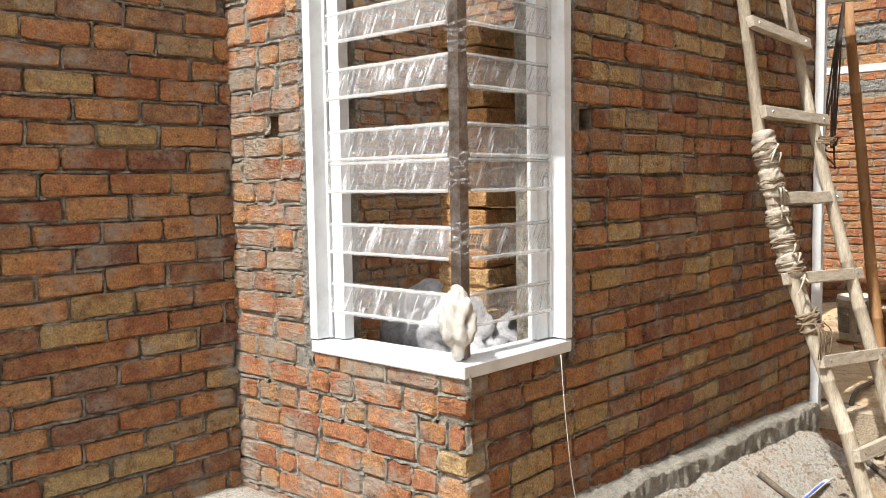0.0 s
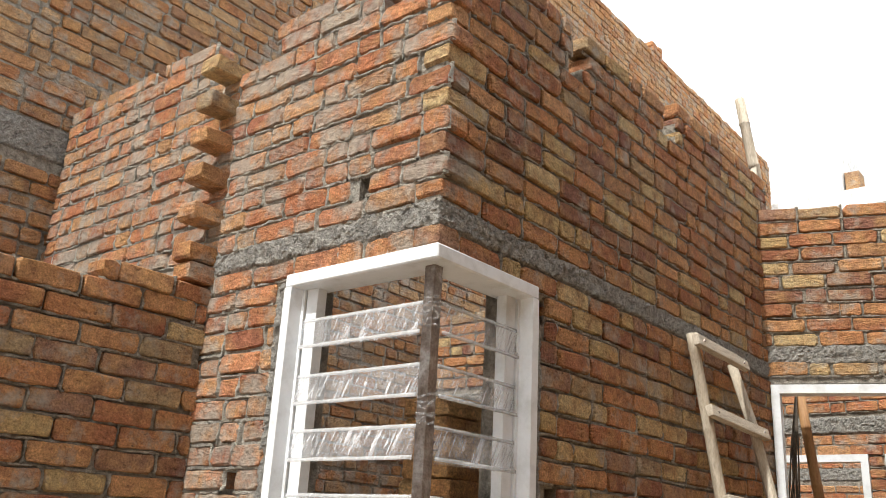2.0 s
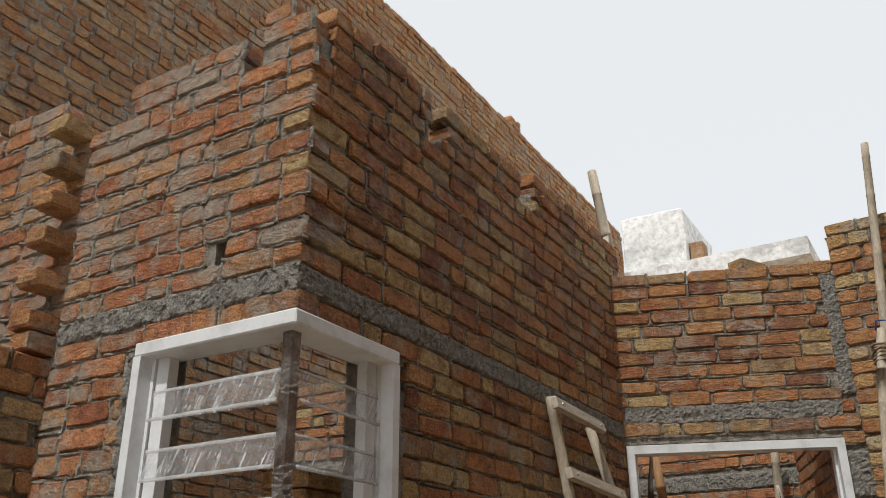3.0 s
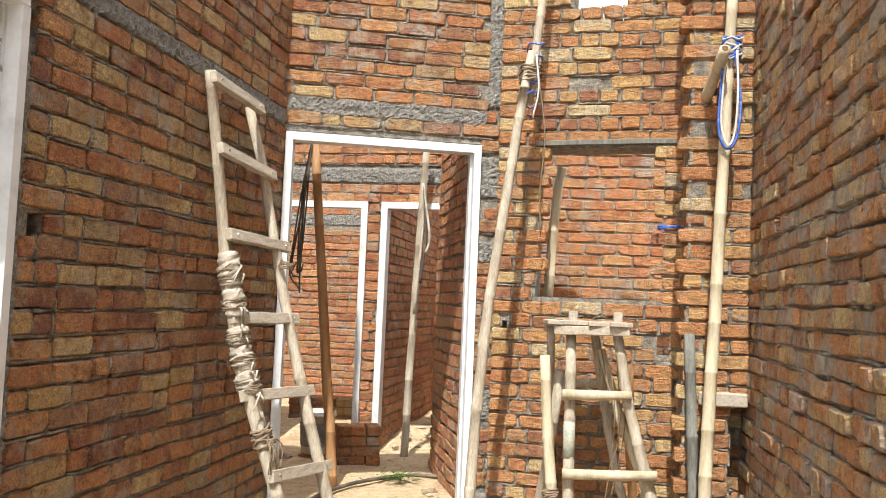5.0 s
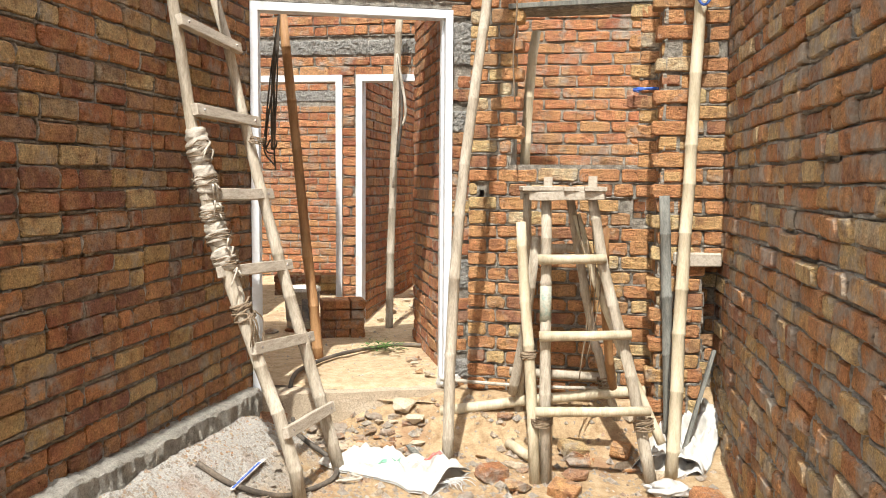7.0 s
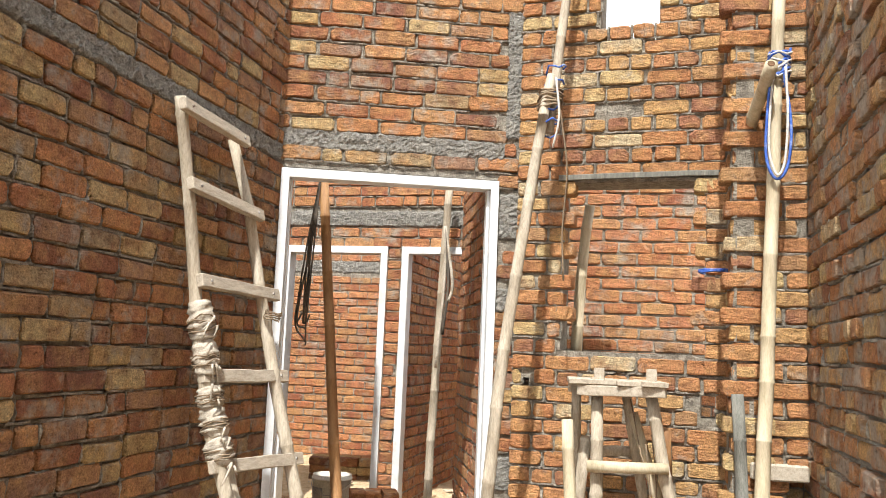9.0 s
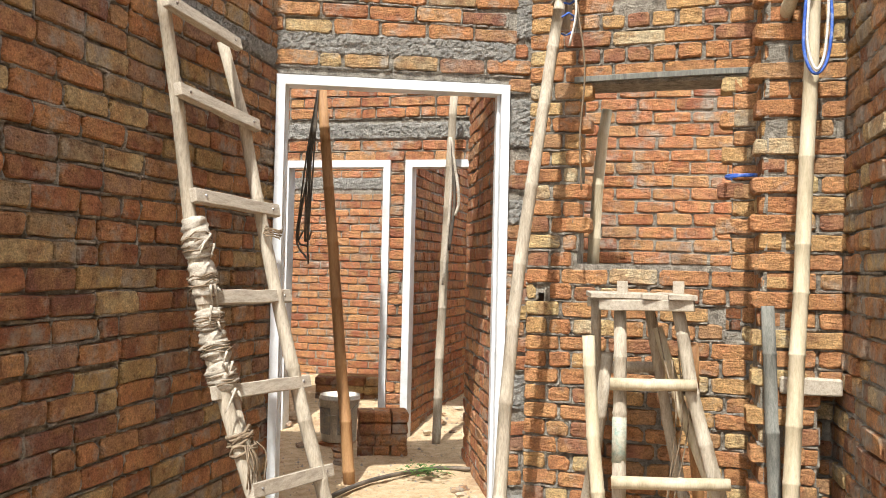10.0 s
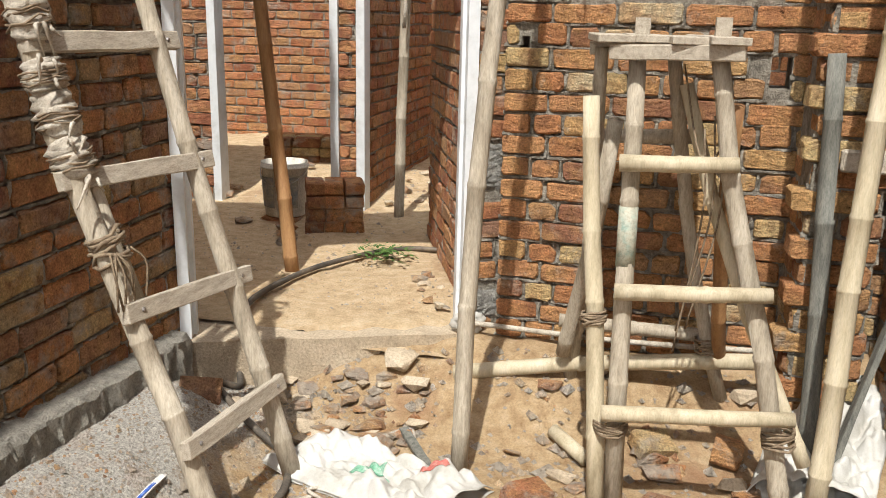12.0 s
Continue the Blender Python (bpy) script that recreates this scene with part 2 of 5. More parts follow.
def part(name, bm, mat, parent=None, label="", smooth=False):
    me = bpy.data.meshes.new(name)
    bm.normal_update()
    bm.to_mesh(me)
    bm.free()
    me.materials.append(mat)
    if smooth:
        me.polygons.foreach_set("use_smooth", [True] * len(me.polygons))
    ob = new(name, me)
    ob.parent = parent
    return tagged(ob, label)


def thing(name, label, category, at=(0, 0, 0), group="", kind=""):
    ob = new(name)
    ob.location = at
    return tagged(ob, label, category, group, kind)


def box(bm, lo, hi, m=None):
    vs = [bm.verts.new((x, y, z)) for z in (lo[2], hi[2]) for x, y in ((lo[0], lo[1]), (hi[0], lo[1]), (hi[0], hi[1]), (lo[0], hi[1]))]
    if m is not None:
        for v in vs:
            v.co = m @ v.co
    for f in ((3, 2, 1, 0), (4, 5, 6, 7), (0, 1, 5, 4), (1, 2, 6, 5), (2, 3, 7, 6), (3, 0, 4, 7)):
        bm.faces.new([vs[i] for i in f])
    return vs


def rounded(lo, hi, bevel=0.004, m=None, rough=0.0, cuts=0):
    bm = bmesh.new()
    box(bm, lo, hi, m)
    if cuts:
        bmesh.ops.subdivide_edges(bm, edges=bm.edges[:], cuts=cuts, use_grid_fill=True)
    if rough:
        for v in bm.verts:
            v.co += noise.noise_vector(v.co * 23) * rough
    if bevel:
        bmesh.ops.bevel(bm, geom=[e for e in bm.edges if e.calc_face_angle(0) > 0.6], offset=bevel, segments=1, affect="EDGES")
    return bm


def plank(name, a, b, w, t, mat, parent, up=(0, 0, 1), label=""):
    """A sawn board from a to b, w wide along up, t thick, a little warped."""
    a, b = Vector(a), Vector(b)
    x = (b - a).normalized()
    y = Vector(up).cross(x).normalized()
    z = x.cross(y)
    m = Matrix((x, y, z)).transposed().to_4x4()
    m.translation = (a + b) / 2
    h = (b - a).length / 2
    bm = bmesh.new()
    box(bm, (-h, -t / 2, -w / 2), (h, t / 2, w / 2))
    bmesh.ops.subdivide_edges(bm, edges=[e for e in bm.edges if abs((e.verts[0].co - e.verts[1].co).x) > h], cuts=4)
    bmesh.ops.bevel(bm, geom=[e for e in bm.edges if e.calc_face_angle(0) > 0.6], offset=min(w, t) * 0.1, segments=1, affect="EDGES")
    for v in bm.verts:
        v.co += noise.noise_vector(v.co * 9 + a * 7) * 0.0035
    bm.transform(m)
    return part(name, bm, mat, parent, label)


def tube_rings(points, radii, sides=10):
    """Vertices and faces of a closed round tube along points."""
    verts, faces = [], []
    pts = [Vector(p) for p in points]
    ref = None
    for i, p in enumerate(pts):
        d = (pts[min(i + 1, len(pts) - 1)] - pts[max(i - 1, 0)]).normalized()
        if ref is None:
            ref = d.orthogonal().normalized()
        ref = (ref - d * ref.dot(d)).normalized()
        s = d.cross(ref)
        r = radii[i] if hasattr(radii, "__len__") else radii
        for k in range(sides):
            an = 2 * math.pi * k / sides
            verts.append(p + (ref * math.cos(an) + s * math.sin(an)) * r)
    for i in range(len(pts) - 1):
        for k in range(sides):
            q = (k + 1) % sides
            faces.append((i * sides + k, i * sides + q, (i + 1) * sides + q, (i + 1) * sides + k))
    faces.append(tuple(range(sides))[::-1])
    faces.append(tuple((len(pts) - 1) * sides + k for k in range(sides)))
    return verts, faces


def tube(name, points, radii, mat, parent=None, label="", sides=10):
    verts, faces = tube_rings(points, radii, sides)
    ob = new(name, mesh_of(name, verts, faces, mat, True))
    ob.parent = parent
    return tagged(ob, label)


def smooth_path(points, n):
    """n points on a smooth curve through points."""
    p = [Vector(q) for q in points]
    p = [p[0] * 2 - p[1]] + p + [p[-1] * 2 - p[-2]]
    out = []
    for k in range(n):
        s = k / (n - 1) * (len(p) - 3)
        i = min(int(s), len(p) - 4)
        t = s - i
        a, b, c, d = p[i:i + 4]
        out.append(0.5 * (2 * b + (c - a) * t + (2 * a - 5 * b + 4 * c - d) * t * t + (3 * b - a - 3 * c + d) * t ** 3))
    return out


def bamboo(name, points, r0, r1, mat, parent=None, label="", seed=0, gap=0.33):
    """A cane with swollen knots, a slight crook at each, and a hollow look at its cut ends."""
    rng = random.Random(seed)
    base = smooth_path(points, 60)
    total = sum((base[i + 1] - base[i]).length for i in range(59))
    knots, s = [], rng.uniform(0.1, gap)
    while s < total - 0.05:
        knots.append(s)
        s += gap * rng.uniform(0.75, 1.2)
    stations = [0.0, total]
    for k in knots:
        stations += [k - 0.012, k - 0.004, k + 0.004, k + 0.012]
    stations = sorted(x for x in stations if 0 <= x <= total)
    pts, rad = [], []
    for x in stations:
        f = x / total * 59
        i = min(int(f), 58)
        q = base[i].lerp(base[i + 1], f - i)
        q = q + noise.noise_vector(Vector((round(x / gap), seed, 3.3))) * 0.006
        near = min([abs(x - k) for k in knots] + [1])
        r = r0 + (r1 - r0) * x / total
        pts.append(q)
        rad.append(r * (1.09 if near < 0.006 else 1.0))
    return tube(name, pts, rad, mat, parent, label, 12)


def lashing(name, axis_a, axis_b, r, turns, mat, parent, label="", seed=0, thick=0.004, spread=1.0):
    """Cord wound round a pole from axis_a to axis_b."""
    rng = random.Random(seed)
    a, b = Vector(axis_a), Vector(axis_b)
    d = (b - a).normalized()
    u = d.orthogonal().normalized()
    v = d.cross(u)
    pts = []
    n = turns * 10
    for i in range(n + 1):
        an = 2 * math.pi * i / 10
        f = i / n + rng.uniform(-0.6, 0.6) / turns * spread
        pts.append(a.lerp(b, f) + (u * math.cos(an) + v * math.sin(an)) * (r + rng.uniform(0, thick * 1.5)))
    return tube(name, pts, thick, mat, parent, label, 5)


def sheet(name, nx, ny, place, mat, parent=None, label="", thick=0.002):
    """A crumpled sheet: place(s, t) gives each point for s, t from 0 to 1; it has a real thickness."""
    verts, faces = [], []
    for j in range(ny + 1):
        for i in range(nx + 1):
            verts.append(Vector(place(i / nx, j / ny)))
    for j in range(ny):
        for i in range(nx):
            k = j * (nx + 1) + i
            faces.append((k, k + 1, k + nx + 2, k + nx + 1))
    ob = new(name, mesh_of(name, verts, faces, mat, True))
    ob.parent = parent
    so = ob.modifiers.new("thickness", "SOLIDIFY")
    so.thickness = thick
    return tagged(ob, label)


COURSE, BRICK_L, BRICK_W, BRICK_H, JOINT = 0.084, 0.227, 0.108, 0.0725, 0.0125


def brick_verts(length, height, depth, rng):
    """One hand-moulded brick, front face at y = 0 and depth behind it, with worn corners and rounded arrises."""
    j = lambda q: rng.uniform(-q, q)
    cut = [rng.uniform(0.006, 0.013) * (1.9 if rng.random() < 0.12 else 1.0) for _ in range(4)]
    mid = length * rng.uniform(0.35, 0.65)
    ring = [(cut[0], 0), (mid, 0), (length - cut[1], 0), (length, cut[1]), (length, height - cut[2]), (length - cut[2], height),
            (length - mid, height), (cut[3], height), (0, height - cut[3]), (0, cut[0])]
    ring = [(x + j(0.003), z + j(0.0035)) for x, z in ring]
    ch = rng.uniform(0.006, 0.011)
    lean, bow = j(0.004), j(0.004)
    verts = [(x, depth, z) for x, z in ring] + [(x, ch, z) for x, z in ring]
    for x, z in ring:
        k = ch * rng.uniform(0.35, 0.9)
        verts.append((x + (k if x < length * 0.2 else -k if x > length * 0.8 else 0), j(0.0025) + lean * (x / length - 0.5) + bow * (z / height - 0.5), z + (k if z < height / 2 else -k)))
    n = 10
    faces = [(r + k, r + (k + 1) % n, r + n + (k + 1) % n, r + n + k) for r in (0, n) for k in range(n)]
    faces += [(20, 21, 26, 27, 28, 29), (21, 22, 23, 24, 25, 26), tuple(range(n))[::-1]]
    return verts, faces


def bead(verts, faces, m, a, b, half, out, back, rng, upright=False):
    """Mortar squeezed out of one joint: a crumbly ridge from a to b, standing forward unevenly."""
    n = max(2, int((b[1] - b[0]) / 0.022))
    s = len(verts)
    deep = rng.random() < 0.15
    for i in range(n + 1):
        u = b[0] + (b[1] - b[0]) * i / n + rng.uniform(-0.004, 0.004)
        y = back - 0.002 if deep or rng.random() < 0.13 else out + rng.uniform(-0.005, 0.007)
        for k in (-1, -0.35, 0.4, 1):
            w = a + half * k + rng.uniform(-0.003, 0.003)
            d = back + 0.004 if abs(k) == 1 else y + rng.uniform(-0.002, 0.002)
            verts.append(m @ Vector((w, d, u)) if upright else m @ Vector((u, d, w)))
    for i in range(n):
        for k in range(3):
            q = s + i * 4 + k
            faces.append((q, q + 4, q + 5, q + 1) if not upright else (q, q + 1, q + 5, q + 4))


BRICK_CACHE = {}


def brick_mesh(length, depth, rng, mat):
    key = (round(length / 0.02), round(depth, 2), rng.randrange(12), mat.name)
    if key not in BRICK_CACHE:
        r = random.Random(str(key[:3]))
        v, f = brick_verts(key[0] * 0.02 + 0.007 if key[0] != 11 else BRICK_L, BRICK_H * r.uniform(0.92, 1.06), depth, r)
        BRICK_CACHE[key] = mesh_of("brick", v, f, mat)
    return BRICK_CACHE[key]


def brick_wall(name, label, a, b, z0, top, normal, thick=0.23, openings=(), bands=(), bond="mixed", near=None, seed=1, mats=None, rough=0.003, heads=0.2, skip=0.0, quoin=(None, None), inset=0.018, mortar=None, beads=True, proud=0.004):
    """A brick wall seen from one side: its face runs from a to b on the ground, left to right, normal is the way that it faces.
    top: one height, or steps (u0, u1, z). openings and bands: (u0, u1, z0, z1) along the face. near: the stretch whose bricks are parts."""
    rng = random.Random(seed)
    inset = inset if beads else 0.012
    mat_one, mat_many = mats or (BRICK, BRICKS)
    a, b, n = Vector((*a, 0)), Vector((*b, 0)), Vector((*normal, 0)).normalized()
    along = (b - a).normalized()
    length = (b - a).length
    steps = [(0.0, length, top)] if isinstance(top, (int, float)) else list(top)
    rot = Matrix((along, -n, Vector((0, 0, 1)))).transposed()

    def top_at(u):
        return max([s[2] for s in steps if s[0] - 1e-6 <= u <= s[1] + 1e-6] or [z0])

    # the core: mortar and hidden brick, set back behind the faces
    core = bmesh.new()
    cuts = sorted({0.0, length, *[v for s in steps for v in s[:2]], *[v for o in openings for v in o[:2]]})
    cuts = [c for c in cuts if 0 <= c <= length]
    for u0, u1 in zip(cuts, cuts[1:]):
        if u1 - u0 < 0.005:
            continue
        um, spans, z = (u0 + u1) / 2, [], z0
        for o in sorted((o for o in openings if o[0] < um < o[1]), key=lambda o: o[2]):
            if o[2] > z:
                spans.append((z, o[2]))
            z = max(z, o[3])
        if top_at(um) - 0.18 > z:
            spans.append((z, top_at(um) - 0.18))
        for s0, s1 in spans:
            box(core, (u0 + (0.012 if u0 == 0 and quoin[0] is not None else 0), inset, s0), (u1 - (0.012 if u1 == length and quoin[1] is not None else 0), thick, s1))
    m4 = rot.to_4x4()
    m4.translation = a
    core.transform(m4)
    wall = part(name, core, mortar or MORTAR)
    tagged(wall, label, "wall", kind="structure")
    for u0, u1, b0, b1 in bands:
        bm = bmesh.new()
        nu, nv = max(2, int((u1 - u0) / 0.012)), max(3, int((b1 - b0) / 0.012))
        grid = [[bm.verts.new((u0 + (u1 - u0) * i / nu, 0.014 if j in (0, nv) else 0.001 + rng.uniform(-0.006, 0.005) + 0.008 * noise.noise((i * 0.25, j * 0.25, seed)),
                               b0 + (b1 - b0) * j / nv + rng.uniform(-0.007, 0.007) + 0.012 * noise.noise((i * 0.12, 5 if j > nv / 2 else 1, seed)))) for i in range(nu + 1)] for j in range(nv + 1)]
        for j in range(nv):
            for i in range(nu):
                bm.faces.new((grid[j][i], grid[j][i + 1], grid[j + 1][i + 1], grid[j + 1][i]))
        bm.transform(m4)
        part("concrete_band", bm, CONCRETE, wall, "rough grey concrete band")
    voids = [(s[0], s[1], s[2] - 0.02, 99.0) for s in steps]
    # the bricks
    many_v, many_f = [], []
    bead_v, bead_f = [], []
    count, row, z = 0, 0, z0
    while z < max(s[2] for s in steps) - 0.04:
        if bond == "stretcher":
            u, kinds = (-(BRICK_L + JOINT) / 2 if row % 2 else 0.0), ["S"]
        elif bond == "english":
            u, kinds = ((0.0, ["H"]) if row % 2 else (-(BRICK_W + JOINT) / 2, ["S"]))
        elif bond == "header":
            u, kinds = (-rng.uniform(0, 0.06), ["H", "H", "H", "S"] if row % 3 else ["S"])
        else:
            u, kinds = (-rng.choice((0.0, 0.06, 0.12)), None)
        lo = 0.122 if quoin[0] == row % 2 else 0.001
        hi = length - (0.122 if quoin[1] == row % 2 else 0.001)
        u = lo if lo > 0.1 else u
        k = 0
        while u < length:
            kind = kinds[k % len(kinds)] if kinds else ("H" if rng.random() < heads else "S")
            k += 1
            full = BRICK_L if kind == "S" else BRICK_W
            full *= rng.uniform(0.965, 1.015)
            u0, u1 = u, u + full
            u += full + JOINT * rng.uniform(0.7, 1.5)
            zc = z + BRICK_H / 2
            u0, u1 = max(u0, lo), min(u1, hi)
            for o in list(openings) + list(bands) + voids:
                if o[2] - 0.015 < zc < o[3] + 0.015 and u1 > o[0] and u0 < o[1]:
                    if o[0] - u0 > u1 - o[1]:
                        u1 = min(u1, o[0] - 0.002)
                    else:
                        u0 = max(u0, o[1] + 0.002)
            if u1 - u0 < 0.035 or top_at((u0 + u1) / 2) < z + BRICK_H * 0.8 or rng.random() < skip:
                continue
            depth = min(0.108, thick - 0.01)
            if beads:
                bead(bead_v, bead_f, m4, z - JOINT * 0.5, (u0 - 0.006, u1 + 0.006), JOINT * 0.75, proud, inset, rng)
                bead(bead_v, bead_f, m4, u1 + JOINT * 0.5, (z - 0.004, z + BRICK_H + 0.004), JOINT * 0.7, proud, inset, rng, True)
            off, tilt = rng.uniform(-rough, rough) * 1.1, rng.uniform(-0.015, 0.015)
            lift = rng.uniform(-0.003, 0.003) + 0.005 * noise.noise((u0 * 1.3, z * 2.1, seed)) + 0.003 * noise.noise((u0 * 4.1, z * 5.1, seed))
            if near and near[0] <= (u0 + u1) / 2 <= near[1] and near[2] <= z <= near[3] and count < 300:
                count += 1
                me = brick_mesh(u1 - u0, depth, rng, mat_one)
                ob = bpy.data.objects.new("brick", me)
                scene.collection.objects.link(ob)
                ob.parent = wall
                m = m4 @ Matrix.Translation((u0, off, z + lift)) @ Matrix.Rotation(tilt, 4, "Y")
                ob.matrix_basis = m
            else:
                vs, fs = brick_verts(u1 - u0, BRICK_H * rng.uniform(0.92, 1.06), depth, rng)
                s = len(many_v)
                m = m4 @ Matrix.Translation((u0, off, z + lift)) @ Matrix.Rotation(tilt, 4, "Y")
                many_v += [m @ Vector(v) for v in vs]
                many_f += [tuple(s + i for i in f) for f in fs]
        z += COURSE
        row += 1
    if bead_f:
        ob = new("mortar_joints", mesh_of("mortar_joints", bead_v, bead_f, mortar or MORTAR))
        ob.parent = wall
        tagged(ob, "crumbly grey mortar in the joints", kind="stuff")
    if many_f:
        ob = new("brickwork", mesh_of("brickwork", many_v, many_f, mat_many))
        ob.parent = wall
        tagged(ob, kind="stuff")
    return wall


def loose_brick(name, at, turn=(0, 0, 0), label="red clay brick lying loose", mat=None, size=(BRICK_L, BRICK_W, BRICK_H), seed=0, parent=None, group=""):
    rng = random.Random(seed)
    v, f = brick_verts(size[0], size[2], size[1], rng)
    me = mesh_of(name, [(x - size[0] / 2, y - size[1] / 2, z) for x, y, z in v], f, mat or BRICK)
    ob = new(name, me)
    ob.matrix_world = pose(*at, *turn)
    if parent:
        ob.parent = parent
        return ob
    return tagged(ob, label, "brick", group)


def smoothstep(a, b, x):
    t = min(1.0, max(0.0, (x - a) / (b - a)))
    return t * t * (3 - 2 * t)


def ground_z(x, y):
    """The height of the trodden ground."""
    g = (0.23 + 0.05 * min(2.4, max(0.0, 4.5 - y))) * smoothstep(-1.25, -1.75, x) * smoothstep(5.3, 4.6, y)
    g += 0.19 * smoothstep(4.85, 5.33, y) * smoothstep(-1.9, -0.6, x) + 0.06 * smoothstep(5.0, 5.4, y)
    g += 0.10 * smoothstep(0.35, 0.75, x) * smoothstep(4.2, 5.2, y)
    g += 0.02 * noise.noise((x * 2.2, y * 2.2, 0)) + 0.018 * noise.noise((x * 6, y * 6, 1)) + 0.010 * noise.noise((x * 13, y * 13, 2))
    return g


# ---- the setting ----
XW, YB, XL, XR = -1.88, 2.13, -3.06, 0.76       # long wall, block front, near wall on the other side, boundary wall
DOOR_A, KINK = Vector((-1.9, 5.04)), Vector((-0.66, 5.50))
DOOR_D = (KINK - DOOR_A).normalized()
DOOR_N = Vector((DOOR_D.y, -DOOR_D.x))


def ground():
    xs = [-60, -25, -10, -6] + [-4.7 + 0.1 * i for i in range(26)] + [-2.1 + 0.03 * i for i in range(100)] + [2, 6, 12, 30, 60]
    ys = [-60, -25, -10, -5] + [-2 + 0.2 * i for i in range(20)] + [2 + 0.1 * i for i in range(14)] + [3.4 + 0.03 * i for i in range(75)] + [5.7, 6.1, 6.5, 8, 12, 20, 40, 90]
    verts = [(x, y, ground_z(x, y)) for y in ys for x in xs]
    w = len(xs)
    faces = [(j * w + i, j * w + i + 1, (j + 1) * w + i + 1, (j + 1) * w + i) for j in range(len(ys) - 1) for i in range(w - 1)]
    ob = new("ground", mesh_of("ground", verts, faces, GROUND, True))
    tagged(ob, "trodden sandy ground with grey grit and brick dust", "ground", kind="structure")


ground()


def slab():
    """The raised floor behind the door, its broken front edge showing as a step."""
    bm = bmesh.new()
    edge = [DOOR_A + DOOR_D * (1.33 * i / 24) + DOOR_N * (0.05 + 0.012 * noise.noise((i * 0.7, 0, 5))) for i in range(25)]
    rim = [*edge, Vector((-0.60, 5.66)), Vector((0.9, 5.7)), Vector((2.0, 12)), Vector((-5.0, 12)), Vector((-5.0, 5.3)), Vector((-2.0, 5.2))]
    low = [bm.verts.new((p.x, p.y, -0.05)) for p in rim]
    high = [bm.verts.new((p.x, p.y, 0.25 + 0.008 * noise.noise((p.x * 5, p.y * 5, 0)))) for p in rim]
    bm.faces.new(high)
    for i in range(len(rim)):
        j = (i + 1) % len(rim)
        bm.faces.new((low[i], low[j], high[j], high[i]))
    ob = part("floor_slab", bm, SLABMAT)
    tagged(ob, "dusty raised concrete floor with a broken edge", "floor", kind="structure")
    # sand trodden over it
    nx, ny = 60, 80
    verts = []
    for j in range(ny + 1):
        for i in range(nx + 1):
            x, y = -4.5 + 4.0 * i / nx, 5.25 + 5.5 * j / ny
            front = (Vector((x, y)) - DOOR_A).dot(-DOOR_N)
            z = 0.252 + 0.03 * smoothstep(0.0, 0.5, front) + 0.022 * noise.noise((x * 2.5, y * 2.5, 7)) + 0.012 * noise.noise((x * 9, y * 9, 8))
            z += 0.06 * smoothstep(7.6, 8.6, y) - (0.06 if front < 0.02 else 0)
            verts.append((x, y, z))
    faces = [(j * (nx + 1) + i, j * (nx + 1) + i + 1, (j + 1) * (nx + 1) + i + 1, (j + 1) * (nx + 1) + i) for j in range(ny) for i in range(nx)]
    ob = new("sand_layer", mesh_of("sand_layer", verts, faces, SAND, True))
    tagged(ob, "thin layer of sand and dust on the raised floor", "sand", kind="structure")


slab()


def kerb():
    """The rough plinth at the foot of the long wall."""
    bm = bmesh.new()
    n, m = 230, 15
    rows = []
    for i in range(n + 1):
        y = 1.9 + (4.98 - 1.9) * i / n
        w = 0.085 + 0.02 * noise.noise((y * 3, 0, 2)) + 0.014 * noise.noise((y * 11, 0, 3))
        h = 0.30 + 0.045 * (5.0 - y) + 0.02 * noise.noise((y * 4, 1, 2)) + 0.012 * noise.noise((y * 13, 0, 3))
        row = []
        for k in range(m + 1):
            f = k / m
            x, z = (XW - 0.02 + (w + 0.02) * f / 0.4, h + 0.012 - 0.02 * f) if f < 0.4 else (XW + w + 0.01 * (f - 0.4), (h - 0.008) * (1 - (f - 0.4) / 0.6))
            q = Vector((x, y, z))
            q += noise.noise_vector(q * 28) * 0.011 + noise.noise_vector(q * 75) * 0.008
            row.append(bm.verts.new((q.x, y, q.z)))
        rows.append(row)
    for a, b in zip(rows, rows[1:]):
        for k in range(m):
            bm.faces.new((a[k], b[k], b[k + 1], a[k + 1]))
    ob = part("kerb", bm, MORTAR_PALE, smooth=False)
    tagged(ob, "rough grey mortar plinth along the wall's foot", "plinth", kind="structure")


kerb()

